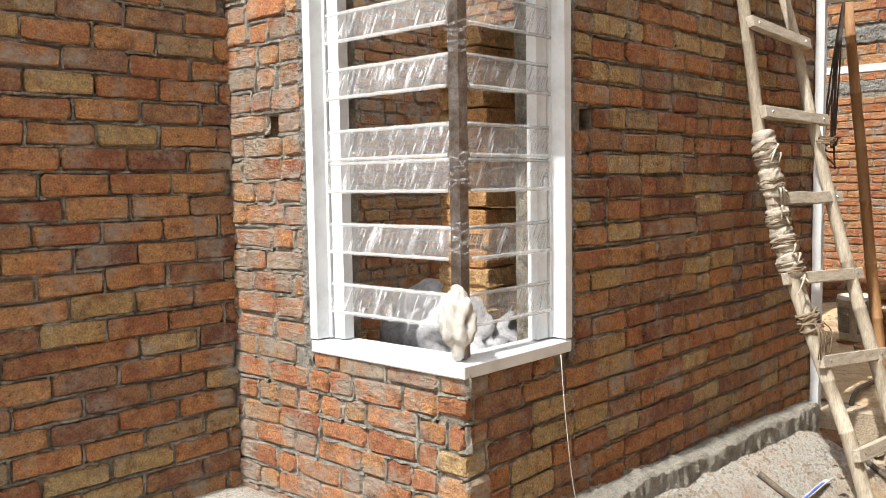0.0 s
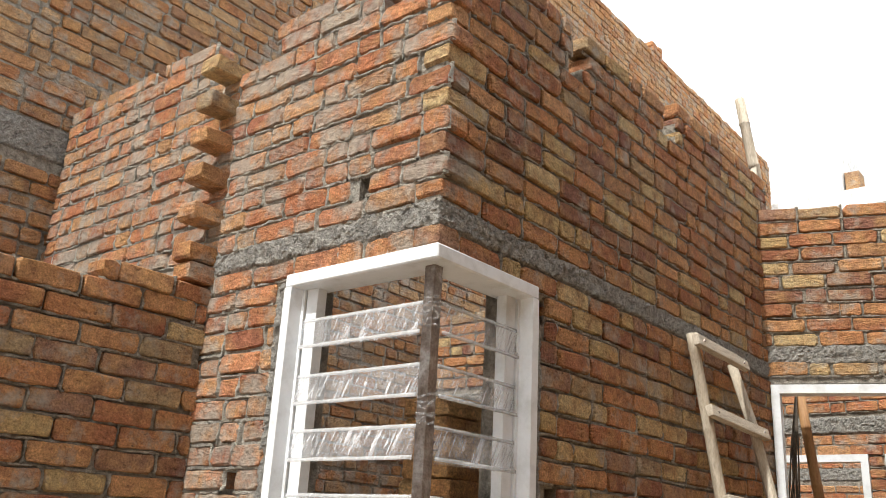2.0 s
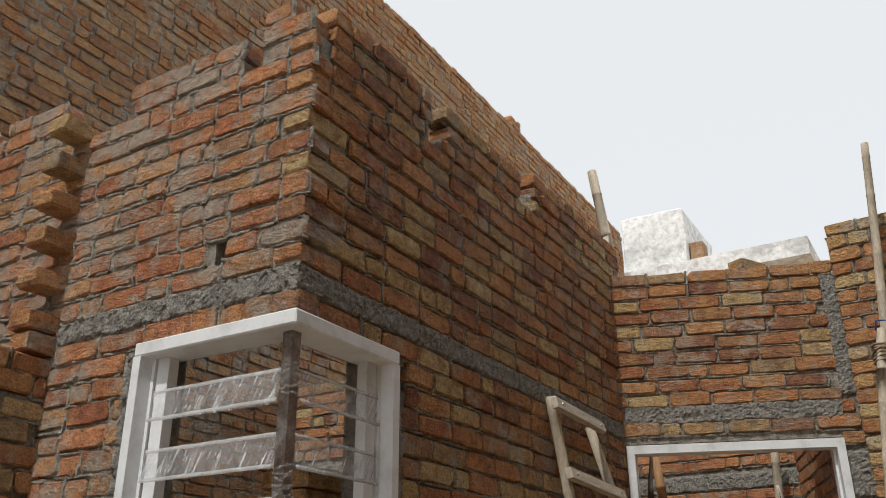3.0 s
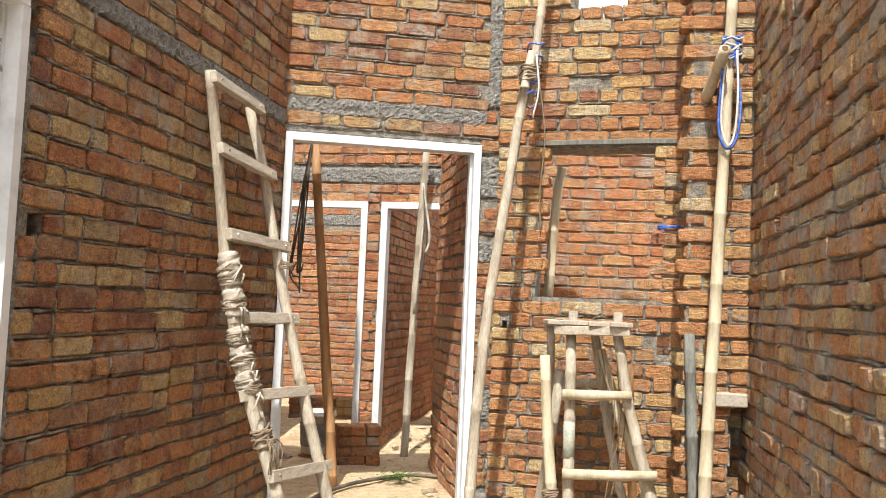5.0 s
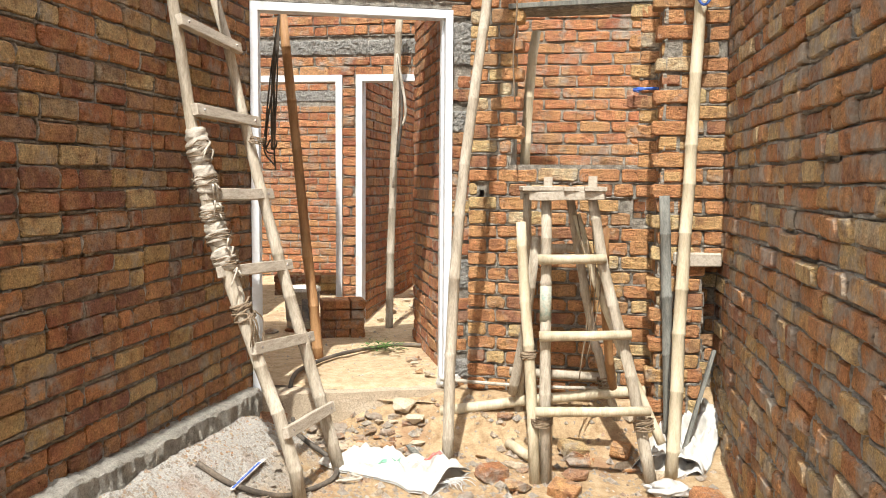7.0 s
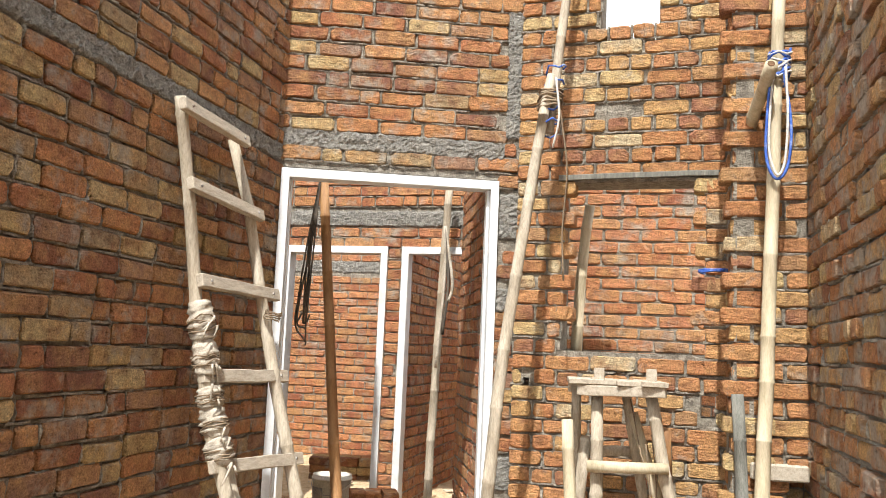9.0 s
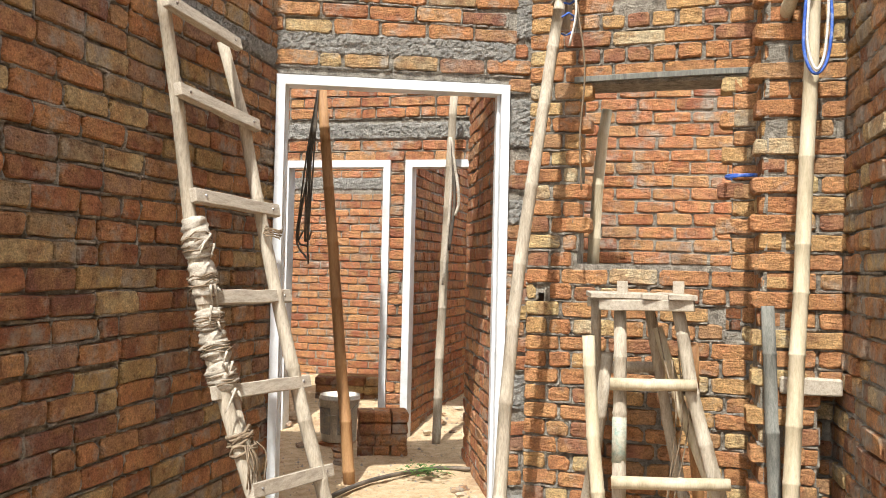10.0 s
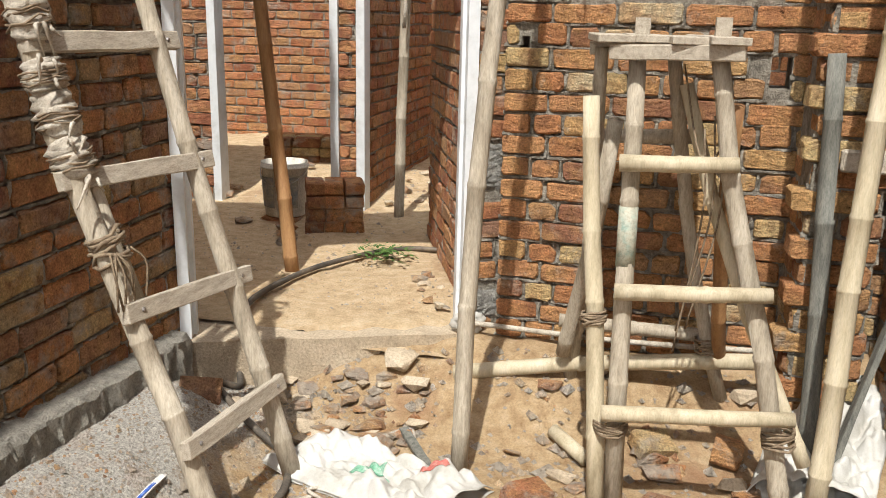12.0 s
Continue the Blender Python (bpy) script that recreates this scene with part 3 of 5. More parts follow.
# front wall: mortar smear made paler, so its sunlit look is in the colour
SUNNY = brick_material("limewashed_brick", False, RED_TONES, 0.45)
SUNNYS = brick_material("limewashed_brick_far", True, RED_TONES, 0.45)
OLD = brick_material("rough_old_brick", False, OCHRE_TONES, 0.47)
OLDS = brick_material("rough_old_brick_far", True, OCHRE_TONES, 0.47)
HOLE = 0.075
brick_wall("wall_left", "half-brick wall of red and ochre bricks, unplastered", (XL, -2.2), (XL, YB), 0.0,
           [(0, 3.45, 2.52), (3.45, 3.86, 2.44), (3.86, 4.33, 2.52)], (1, 0), 0.115, bond="stretcher", near=(2.3, 4.33, 0.6, 2.6), seed=11)
brick_wall("wall_block_front", "unplastered red brick wall with a corner window opening", (-4.6, YB), (XW, YB), -0.04,
           [(0, 0.8, 3.78), (0.8, 0.9, 3.70), (0.9, 1.3, 3.78), (1.3, 1.56, 3.53), (1.56, 1.75, 3.53), (1.75, 2.36, 3.66), (2.36, 2.47, 3.50), (2.47, 2.72, 3.74)],
           (0, -1), 0.23, openings=[(2.01, 2.72, 0.94, 2.487), (1.76, 1.76 + HOLE, 1.70, 1.79), (2.33, 2.38, 2.71, 2.80)],
           bands=[(1.54, 2.72, 2.552, 2.65), (1.962, 2.008, 0.9, 2.47)], near=(1.5, 2.72, 0.5, 3.8), seed=21, heads=0.45, mats=(SUNNY, SUNNYS), mortar=MORTAR_PALE, inset=0.013, proud=0.001, quoin=(None, 0))
brick_wall("wall_block_side", "long unplastered red brick wall with a concrete band", (XW, YB), (XW, 5.2), -0.04,
           [(0, 0.085, 3.74), (0.085, 0.115, 3.53), (0.115, 0.80, 3.74), (0.80, 0.91, 3.53), (0.91, 1.70, 3.74), (1.70, 1.83, 3.60), (1.83, 3.07, 3.87)],
           (1, 0), 0.23, openings=[(0, 0.565, 0.94, 2.487), (0.66, 0.66 + HOLE, 1.70, 1.79), (0.6, 0.64, 2.36, 2.45)],
           bands=[(0.0, 3.04, 2.552, 2.65), (0.568, 0.60, 0.9, 2.34)], near=(0.9, 3.1, 0.3, 1.9), seed=31, heads=0.22, quoin=(1, None))
DOOR_L = (KINK - DOOR_A).length
brick_wall("wall_door", "unplastered brick wall with a white-framed doorway", DOOR_A, KINK, 0.222, 3.58, DOOR_N, 0.23,
           openings=[(0.02, 1.20, 0.2, 2.53)], bands=[(0.02, 1.23, 2.635, 2.745), (1.235, 1.32, 2.76, 3.5), (1.212, 1.318, 0.85, 1.03), (1.212, 1.318, 1.8, 1.93), (1.212, 1.318, 2.2, 2.45), (1.212, 1.318, 0.3, 0.42)], near=(0, 1.3, 0.25, 3.6), inset=0.017, proud=0.004, seed=41, heads=0.12)
brick_wall("wall_back", "rough brick wall with a window opening and ragged joints", (KINK.x, 5.42), (0.755, 5.305), 0.0,
           [(0, 0.43, 3.79), (0.43, 0.74, 3.39), (0.74, 1.43, 3.80)], (-0.08, -1), 0.23,
           openings=[(0.25, 0.98, 1.61, 2.50), (0.05, 0.09, 1.40, 1.46), (0.96, 1.03, 1.30, 1.42)], near=(0, 1.43, 0.3, 2.9), seed=51, bond="english", skip=0.008, rough=0.006, inset=0.018, proud=0.004, mats=(OCHRE, OCHRES))
brick_wall("pier_back", "brick pier with toothed ends beside the boundary wall", (0.42, 5.08), (0.755, 5.08), 0.0, 3.68, (0, -1), 0.4,
           openings=[(0.24, 0.36, 0.0, 1.08), (0.05, 0.11, 2.66, 2.74)], near=(0, 0.4, 0.0, 3.7), inset=0.018, proud=0.005, seed=61, heads=0.4, rough=0.009, mats=(OCHRE, OCHRES))
brick_wall("pier_side", "toothed end of the brick pier", (0.42, 5.40), (0.42, 5.08), 0.0, 3.68, (-1, 0), 0.1, seed=62, near=(0, 0.4, 0, 3.7), bond="header", rough=0.012, mats=(OCHRE, OCHRES))
brick_wall("wall_right", "tall weathered boundary wall of rough bricks, mostly headers", (XR, 5.6), (XR, -2.2), 0.0, 5.4, (-1, 0), 0.23,
           near=(0.3, 3.0, 0.9, 2.0), bond="header", seed=71, rough=0.012, mats=(OLD, OLDS), proud=0.009, inset=0.022, mortar=MORTAR_PALE)
brick_wall("wall_tall", "tall neighbouring wall of grey-brown weathered brick", (-4.62, -3.0), (-4.62, 13.6), 0.1, [(0, 12.4, 7.85), (12.4, 12.7, 8.05), (12.7, 16.6, 7.85)], (1, 0), 0.3,
           bands=[(0, 5.15, 3.42, 3.62)], bond="mixed", beads=False, seed=81, rough=0.009, mats=(PALE, PALES), heads=0.5)
# the rooms behind the door and the window openings
brick_wall("wall_inner", "inner brick wall with two white-framed doorways", (-4.4, 7.42), (-0.7, 7.42), 0.2, 3.3, (0, -1), 0.115,
           openings=[(1.53, 2.40, 0.2, 2.39), (2.53, 3.5, 0.2, 2.39)], bands=[(0, 3.5, 2.55, 2.68)], mats=(RED, REDS), seed=91, near=(1.3, 2.7, 0.3, 3.0), heads=0.3)
brick_wall("wall_return", "brick wall running back from the doorway", (-1.27, 6.84), (-0.80, 5.53), 0.2, 3.3, (-0.94, -0.34), 0.2, mats=(RED, REDS), seed=92, near=(0, 1.5, 0.2, 2.6), heads=0.2)
brick_wall("wall_far_room", "red brick wall of the room beyond", (-4.6, 10.2), (-0.2, 10.2), 0.2, 3.2, (0, -1), 0.2, bands=[(0, 4.4, 2.42, 2.56)], mats=(RED, REDS), beads=False, seed=93, bond="stretcher")
brick_wall("wall_partition", "shaded brick partition between two rooms", (-1.84, 7.54), (-1.84, 10.2), 0.2, 2.9, (1, 0), 0.115, mats=(RED, REDS), beads=False, seed=94, bond="stretcher")
brick_wall("wall_behind_opening", "red brick wall seen through the window opening", (-1.22, 6.86), (0.9, 6.86), 0.2, 3.2, (0, -1), 0.2, mats=(RED, REDS), beads=False, seed=95, bond="stretcher")
# out of sight: an added wall that blocks side light from the partition
brick_wall("wall_room_side", "unseen brick wall added to keep light out of the small inner room", (-0.25, 10.2), (-0.25, 7.54), 0.2, 2.9, (-1, 0), 0.115, mats=(RED, REDS), beads=False, seed=97, bond="stretcher")
brick_wall("wall_room_end", "inner end wall of the block with a grey band", (-4.6, 5.3), (-2.1, 5.3), 0.1, 3.3, (0, -1), 0.2, bands=[(0, 2.5, 2.56, 2.66)], seed=96, heads=0.3)


def toothing():
    """Bricks left projecting from the block, for a wall still to come."""
    for i in range(6):
        z = 2.604 + 2 * COURSE * i
        ob = loose_brick("toothing_brick", (XL - 0.055, YB - 0.02, z), (0, 0, 90), mat=BRICK, seed=300 + i, parent=WALL_FRONT)
        ob.name = "brick"
    ob = loose_brick("brick", (XL - 0.055, YB - 0.0, 2.52), (0, 0, 90), mat=BRICK, seed=310, parent=WALL_FRONT)


def pier_toothing():
    """Every other course of the pier runs out past its corner, as does the window jamb beside it."""
    pier = bpy.data.objects["pier_back"]
    r = random.Random(64)
    for k in range(1, 43):
        if k % 2 == 0:
            continue
        out = r.uniform(0.035, 0.06)
        loose_brick("brick", (0.42 - out + BRICK_L / 2, 5.118, COURSE * k + r.uniform(-0.003, 0.003)), (0, 0, r.uniform(-1.5, 1.5)), mat=OCHRE, seed=640 + k, parent=pier)
    back = bpy.data.objects["wall_back"]
    for k in range(20, 30):
        if k % 2:
            loose_brick("brick", (0.33 + r.uniform(-0.02, 0.0), 5.392, COURSE * k), (0, 0, -4.7 + r.uniform(-2, 2)), mat=OCHRE, size=(0.12, BRICK_W, BRICK_H), seed=700 + k, parent=back)
            loose_brick("brick", (-0.42 + r.uniform(0.0, 0.02), 5.452, COURSE * k), (0, 0, -4.7 + r.uniform(-2, 2)), mat=OCHRE, size=(0.12, BRICK_W, BRICK_H), seed=730 + k, parent=back)


pier_toothing()
WALL_FRONT = bpy.data.objects["wall_block_front"]
toothing()
loose_brick("brick_on_wall", (-1.13, 5.44, 3.56), (0, 0, 62), "red brick left lying on the wall top", seed=5)


def frame_bar(name, lo, hi, m, parent, mat=None):
    return part(name, rounded(lo, hi, 0.006, m), mat or WHITE, parent)


def door_frame():
    top = thing("door_1", "white-painted wooden door frame without a door", "door frame", kind="structure")
    m = Matrix((Vector((*DOOR_D, 0)), Vector((*-DOOR_N, 0)), Vector((0, 0, 1)))).transposed().to_4x4()
    m.translation = (DOOR_A.x, DOOR_A.y, 0)
    u0, u1, zt = 0.024, 1.205, 2.52
    for name, a, b in (("jamb", u0, u0 + 0.044), ("jamb", u1 - 0.044, u1)):
        j = frame_bar(name, (a, -0.012, 0.24), (b, 0.10, zt), m, top)
        s = a + 0.044 if a == u0 else a - 0.014
        frame_bar("stop", (s, 0.045, 0.24), (s + 0.014, 0.10, zt - 0.048), m, j)
    frame_bar("head", (u0 + 0.044, -0.010, zt - 0.048), (u1 - 0.044, 0.10, zt), m, top)
    return top


door_frame()


def inner_frame(number, x0, x1):
    top = thing("door_%d" % number, "white-painted door frame in the inner wall", "door frame", kind="structure")
    for a in (x0, x1 - 0.055):
        frame_bar("jamb", (a, 7.40, 0.2), (a + 0.055, 7.52, 2.39), None, top)
    frame_bar("head", (x0 + 0.055, 7.402, 2.335), (x1 - 0.055, 7.52, 2.39), None, top)


inner_frame(2, -2.88, -1.995)
inner_frame(3, -1.875, -0.9)


def corner_window():
    """The louvred window that turns the block's corner: white frame, steel post, panes wrapped in film."""
    w = thing("window_1", "white corner window frame with film-wrapped glass louvres", "window", kind="structure")
    z0, z1, xl, yr = 0.94, 2.487, -2.59, 2.695
    fx, fy = XW + 0.012, YB - 0.012                  # outer faces
    d, t = 0.13, 0.038

    def ell(name, za, zb):
        bm = bmesh.new()
        out = [(xl, fy), (fx, fy), (fx, yr), (fx - d, yr), (fx - d, fy + d), (xl, fy + d)]
        low, high = [bm.verts.new((*p, za)) for p in out], [bm.verts.new((*p, zb)) for p in out]
        bm.faces.new(high)
        bm.faces.new(low[::-1])
        for i in range(6):
            j = (i + 1) % 6
            bm.faces.new((low[i], low[j], high[j], high[i]))
        bmesh.ops.bevel(bm, geom=bm.edges[:], offset=0.005, segments=1, affect="EDGES")
        return part(name, bm, WHITE, w)

    ell("sill", z0, z0 + 0.044)
    ell("head", z1 - 0.05, z1)
    jl = frame_bar("jamb", (xl, fy, z0 + 0.05), (xl + t, fy + d, z1 - 0.05), None, w)
    jr = frame_bar("jamb", (fx - d, yr - t, z0 + 0.05), (fx, yr, z1 - 0.05), None, w)
    frame_bar("inner_bead", (xl + t, fy + 0.055, z0 + 0.05), (xl + t + 0.014, fy + d, z1 - 0.05), None, jl)
    frame_bar("inner_bead", (fx - d, yr - t - 0.014, z0 + 0.05), (fx - 0.055, yr - t, z1 - 0.05), None, jr)
    px, py = fx - 0.075, fy + 0.075
    part("corner_post", rounded((px - 0.02, py - 0.02, z0 + 0.05), (px + 0.02, py + 0.02, z1 - 0.05), 0.004), STEEL, w, "dull steel corner post")
    la, lb = xl + t + 0.02, px - 0.02
    ra, rb = py + 0.02, yr - t - 0.02
    frame_bar("louvre_channel", (la, py - 0.012, z0 + 0.05), (la + 0.055, py + 0.03, z1 - 0.05), None, w)
    frame_bar("louvre_channel", (px - 0.03, rb - 0.055, z0 + 0.05), (px + 0.012, rb, z1 - 0.05), None, w)
    for k, zb in enumerate((1.085, 1.295, 1.505, 1.615, 1.825, 2.015, 2.215)):
        zt = zb + 0.105
        for side in (0, 1):
            if side == 0:
                f = lambda s, q, e: (la + (lb - la) * s, py - 0.018 + 0.012 * (q - 0.5) + e, zb + (zt - zb) * q)
            else:
                f = lambda s, q, e: (px + 0.018 - 0.012 * (q - 0.5) - e, ra + (rb - ra) * s, zb + (zt - zb) * q)
            ob = sheet("glass_pane", 1, 1, lambda s, q: f(s, q, 0.0), PANE, w, "", 0.005)
            ob.visible_shadow = False
            seed = k * 2 + side
            wr = lambda s, q: 0.006 * noise.noise((s * 14 + q * 4, q * 2, seed)) + 0.004 * noise.noise((s * 31, q * 5, seed))
            sag = 0.012 if seed % 3 else -0.006
            fl = sheet("film_wrap", 40, 8, lambda s, q: Vector(f(s, q * 1.06 - 0.03, -0.006 + wr(s, q))) + Vector((0, 0, sag * (s if side == 0 else 1 - s) * (1 - q))), FILM, ob, "creased clear film", 0.0006)
            fl.visible_shadow = False
            for q0, q1 in ((-0.01, 0.10), (0.90, 1.01)):
                sheet("glass_edge", 24, 1, lambda s, q: Vector(f(s, q0 + (q1 - q0) * q, -0.009)) + Vector((0, 0, 0.002 * noise.noise((s * 9, seed, q0)))), EDGEFILM, ob, "", 0.003).visible_shadow = False
    # film gathered round the post
    for zc in (2.23, 1.92, 1.52, 1.31):
        lashing("film_twist", (px, py, zc), (px, py, zc + 0.10), 0.026, 6, FILM, w, "twisted clear film", int(zc * 100), 0.004)
    return w


corner_window()


def crumple(name, centre, size, mat, label, category, seed, n=26, squash=0.75):
    """Thin sheet crushed into a ball with sharp folds."""
    bm = bmesh.new()
    bmesh.ops.create_icosphere(bm, subdivisions=4, radius=1.0)
    for v in bm.verts:
        q = v.co * 1.7 + Vector((seed, 0, 0))
        r = 1 + 0.45 * noise.noise(q) - 0.32 * abs(noise.noise(q * 2.3)) + 0.14 * abs(noise.noise(q * 5.1)) - 0.06
        v.co = Vector((v.co.x * size[0], v.co.y * size[1], v.co.z * size[2])) * r
    low = min(v.co.z for v in bm.verts)
    for v in bm.verts:
        v.co += Vector(centre) - Vector((0, 0, low))
    ob = part(name, bm, mat, smooth=True)
    return tagged(ob, label, category)


crumple("plastic_bag", (XW - 0.05, YB + 0.03, 0.985), (0.06, 0.045, 0.105), SACK, "crumpled white plastic bag lying on the window sill", "bag", 4.2)
crumple("plastic_sheet", (-2.5, 2.75, 0.6), (0.35, 0.22, 0.27), GREYSHEET, "crumpled grey plastic sheet heaped inside the window", "sheet", 9.1)
part("mortar_heap", rounded((-2.9, 2.42, 0.0), (-2.12, 3.1, 0.665), 0.01), MORTAR)
tagged(bpy.data.objects["mortar_heap"], "low mortar heap under the window, inside", "heap", kind="structure")


def text_mark(text, size, m, mat, parent, label):
    cu = bpy.data.curves.new("marking", "FONT")
    cu.body, cu.size, cu.extrude, cu.align_x, cu.align_y = text, size, 0.002, "CENTER", "CENTER"
    ob = new("marking", cu)
    cu.materials.append(mat)
    ob.matrix_world = m
    ob.parent = parent
    return tagged(ob, label)


def brick_stack_inside():
    st = thing("brick_stack", "tall dry stack of ochre bricks stamped 600", "bricks")
    rng = random.Random(7)
    for i in range(27):
        z = 0.05 + i * 0.077
        for j in (0, 1):
            if i % 2:
                at, turn = (-2.40 + rng.uniform(-0.008, 0.008), 2.78 + 0.118 * j, z), 0
            else:
                at, turn = (-2.46 + 0.125 * j + rng.uniform(-0.008, 0.008), 2.84, z), 90
            ob = loose_brick("brick", at, (0, 0, turn + rng.uniform(-3, 3)), mat=YELLOWBRICK, seed=500 + i * 2 + j, parent=st)
            if i % 4 == 0 and j == 1:
                # a flat dark plate gives the stamped recess its shade by colour
                part("stamp", rounded((at[0] - 0.036, at[1] - 0.116, z + 0.018), (at[0] + 0.036, at[1] - 0.108, z + 0.054), 0.002), RECESS_SHADE, st, "dark plate painted as the stamped recess's shade")
                text_mark("600", 0.036, pose(at[0], at[1] - 0.117, z + 0.036, 90, 0, 0), YELLOWBRICK, st, "stamped number")
    return st


YELLOWBRICK = brick_material("ochre_brick", False, [(0.0, (0.66, 0.38, 0.17)), (0.4, (0.70, 0.45, 0.22)), (0.7, (0.60, 0.31, 0.13))], 0.66)
# dark colour in place of shade, for the stamped recesses and the putlog's end
RECESS_SHADE = grainy("stamp", [(0.10, 0.06, 0.03), (0.16, 0.09, 0.05), (0.2, 0.12, 0.07)], 20.0)
brick_stack_inside()
tube("thread", smooth_path([(XW + 0.016, 2.62, 0.94), (XW + 0.03, 2.63, 0.7), (XW + 0.025, 2.70, 0.4), (XW + 0.10, 2.72, 0.30)], 20), 0.0018, PALECORD, None, "", 4)
tagged(bpy.data.objects["thread"], "thin pale thread hanging from the window sill", "thread")


# ---- the ladder ----
def ladder():
    ld = thing("ladder", "homemade bamboo ladder with plank rungs, lashed with rags", "ladder")
    gl, gr = ground_z(-1.27, 4.15) - 0.01, ground_z(-1.20, 4.5) - 0.01
    left = [(-1.28, 4.11, gl), (-1.33, 4.10, 0.28), (-1.42, 4.10, 0.50), (-1.50, 4.10, 0.72), (-1.60, 4.10, 0.98), (-1.68, 4.10, 1.22), (-1.745, 4.10, 1.50), (-1.80, 4.08, 1.85), (-1.825, 4.03, 2.20), (-1.845, 3.95, 2.58)]
    right = [(-1.21, 4.55, gr), (-1.30, 4.55, 0.31), (-1.385, 4.55, 0.60), (-1.475, 4.55, 0.90), (-1.56, 4.55, 1.19), (-1.65, 4.55, 1.54), (-1.735, 4.55, 1.89), (-1.80, 4.53, 2.21), (-1.845, 4.42, 2.52)]
    bamboo("rail", left, 0.033, 0.025, BAMBOO, ld, seed=3)
    bamboo("rail", right, 0.034, 0.024, BAMBOO, ld, seed=4)
    bamboo("splice", [(-1.50, 4.15, 0.70), (-1.68, 4.165, 1.20), (-1.78, 4.14, 1.74)], 0.028, 0.022, BAMBOO, ld, seed=5)
    rows = [((-1.80, 3.89, 2.535), (-1.79, 4.46, 2.51)), ((-1.785, 3.97, 2.22), (-1.75, 4.58, 2.18)), ((-1.755, 4.05, 1.83), (-1.69, 4.68, 1.81)),
            ((-1.725, 4.07, 1.437), (-1.60, 4.63, 1.433)), ((-1.645, 4.05, 1.08), (-1.495, 4.62, 1.067)), ((-1.485, 4.05, 0.725), (-1.385, 4.63, 0.687)),
            ((-1.33, 4.05, 0.335), (-1.265, 4.60, 0.325))]
    for a, b in rows:
        r = plank("rung", a, b, 0.055, 0.032, TIMBER, ld, up=(-0.25, 0, 1))
        for q in (0.1, 0.9):
            c = Vector(a).lerp(Vector(b), q) + Vector((0.017, 0, 0.004))
            bm = bmesh.new()
            bmesh.ops.create_cone(bm, cap_ends=True, segments=8, radius1=0.007, radius2=0.006, depth=0.006, matrix=Matrix.Translation(c) @ Matrix.Rotation(math.pi / 2, 4, "Y"))
            part("nail", bm, STEEL, r)
    curve = smooth_path(left, 60)

    def at(z):
        return min(curve, key=lambda p: abs(p.z - z)) + Vector((0.008, 0.015, 0))

    rng = random.Random(12)
    for k, (za, zb) in enumerate(((1.61, 1.76), (1.46, 1.58), (1.29, 1.41), (1.18, 1.30), (1.07, 1.18))):
        lo, hi = at(za), at(zb)
        verts, faces = tube_rings([lo.lerp(hi, i / 14) for i in range(15)], 1.0, 16)
        axis = [lo.lerp(hi, i / 14) for i in range(15)]
        shaped = []
        for i, v in enumerate(verts):
            c = axis[i // 16]
            f = i // 16 / 14
            r = 0.051 + 0.018 * noise.noise((f * 9 + k, (i % 16) * 0.35, k)) + 0.016 * abs(noise.noise((f * 22, (i % 16) * 0.2 + f * 4, k + 5))) - 0.012 * abs(2 * f - 1) ** 3
            shaped.append(c + (v - c).normalized() * r)
        sleeve = new("rag_wrap", mesh_of("rag_wrap", shaped, faces, RAG, True))
        sleeve.parent = ld
        tagged(sleeve, "dirty torn rag wrapping")
        lashing("cord", lo.lerp(hi, 0.2), lo.lerp(hi, 0.6), 0.056, 4, ROPE, ld, "dark twisted cord", 60 + k, 0.0035, 1.2)
        for q in range(3):
            p = at(rng.uniform(za, zb)) + Vector((0.045, rng.uniform(-0.06, 0.02), 0))
            tube("rag_end", smooth_path([p, p + Vector((0.02, rng.uniform(-0.05, 0.03), rng.uniform(-0.02, 0.02))), p + Vector((0.01, rng.uniform(-0.07, 0.04), rng.uniform(-0.09, -0.03)))], 8), [0.006, 0.007, 0.005, 0.006, 0.005, 0.004, 0.003, 0.002], RAG, ld, "", 5)
    lashing("rope_knot", at(0.86), at(0.93), 0.045, 6, ROPE, ld, "dark rope knot with loose ends", 77, 0.006, 1.5)
    for q in range(6):
        p = at(0.88) + Vector((0.05, rng.uniform(-0.07, 0.03), 0))
        tube("rope_end", smooth_path([p, p + Vector((0.03, rng.uniform(-0.05, 0.03), -0.06)), p + Vector((0.02, rng.uniform(-0.04, 0.04), rng.uniform(-0.24, -0.1)))], 9), 0.0035, ROPE, ld, "", 4)
    lashing("wire_tie", (-1.645, 4.53, 1.69), (-1.635, 4.53, 1.73), 0.036, 5, ROPE, ld, "", 80, 0.003)


ladder()


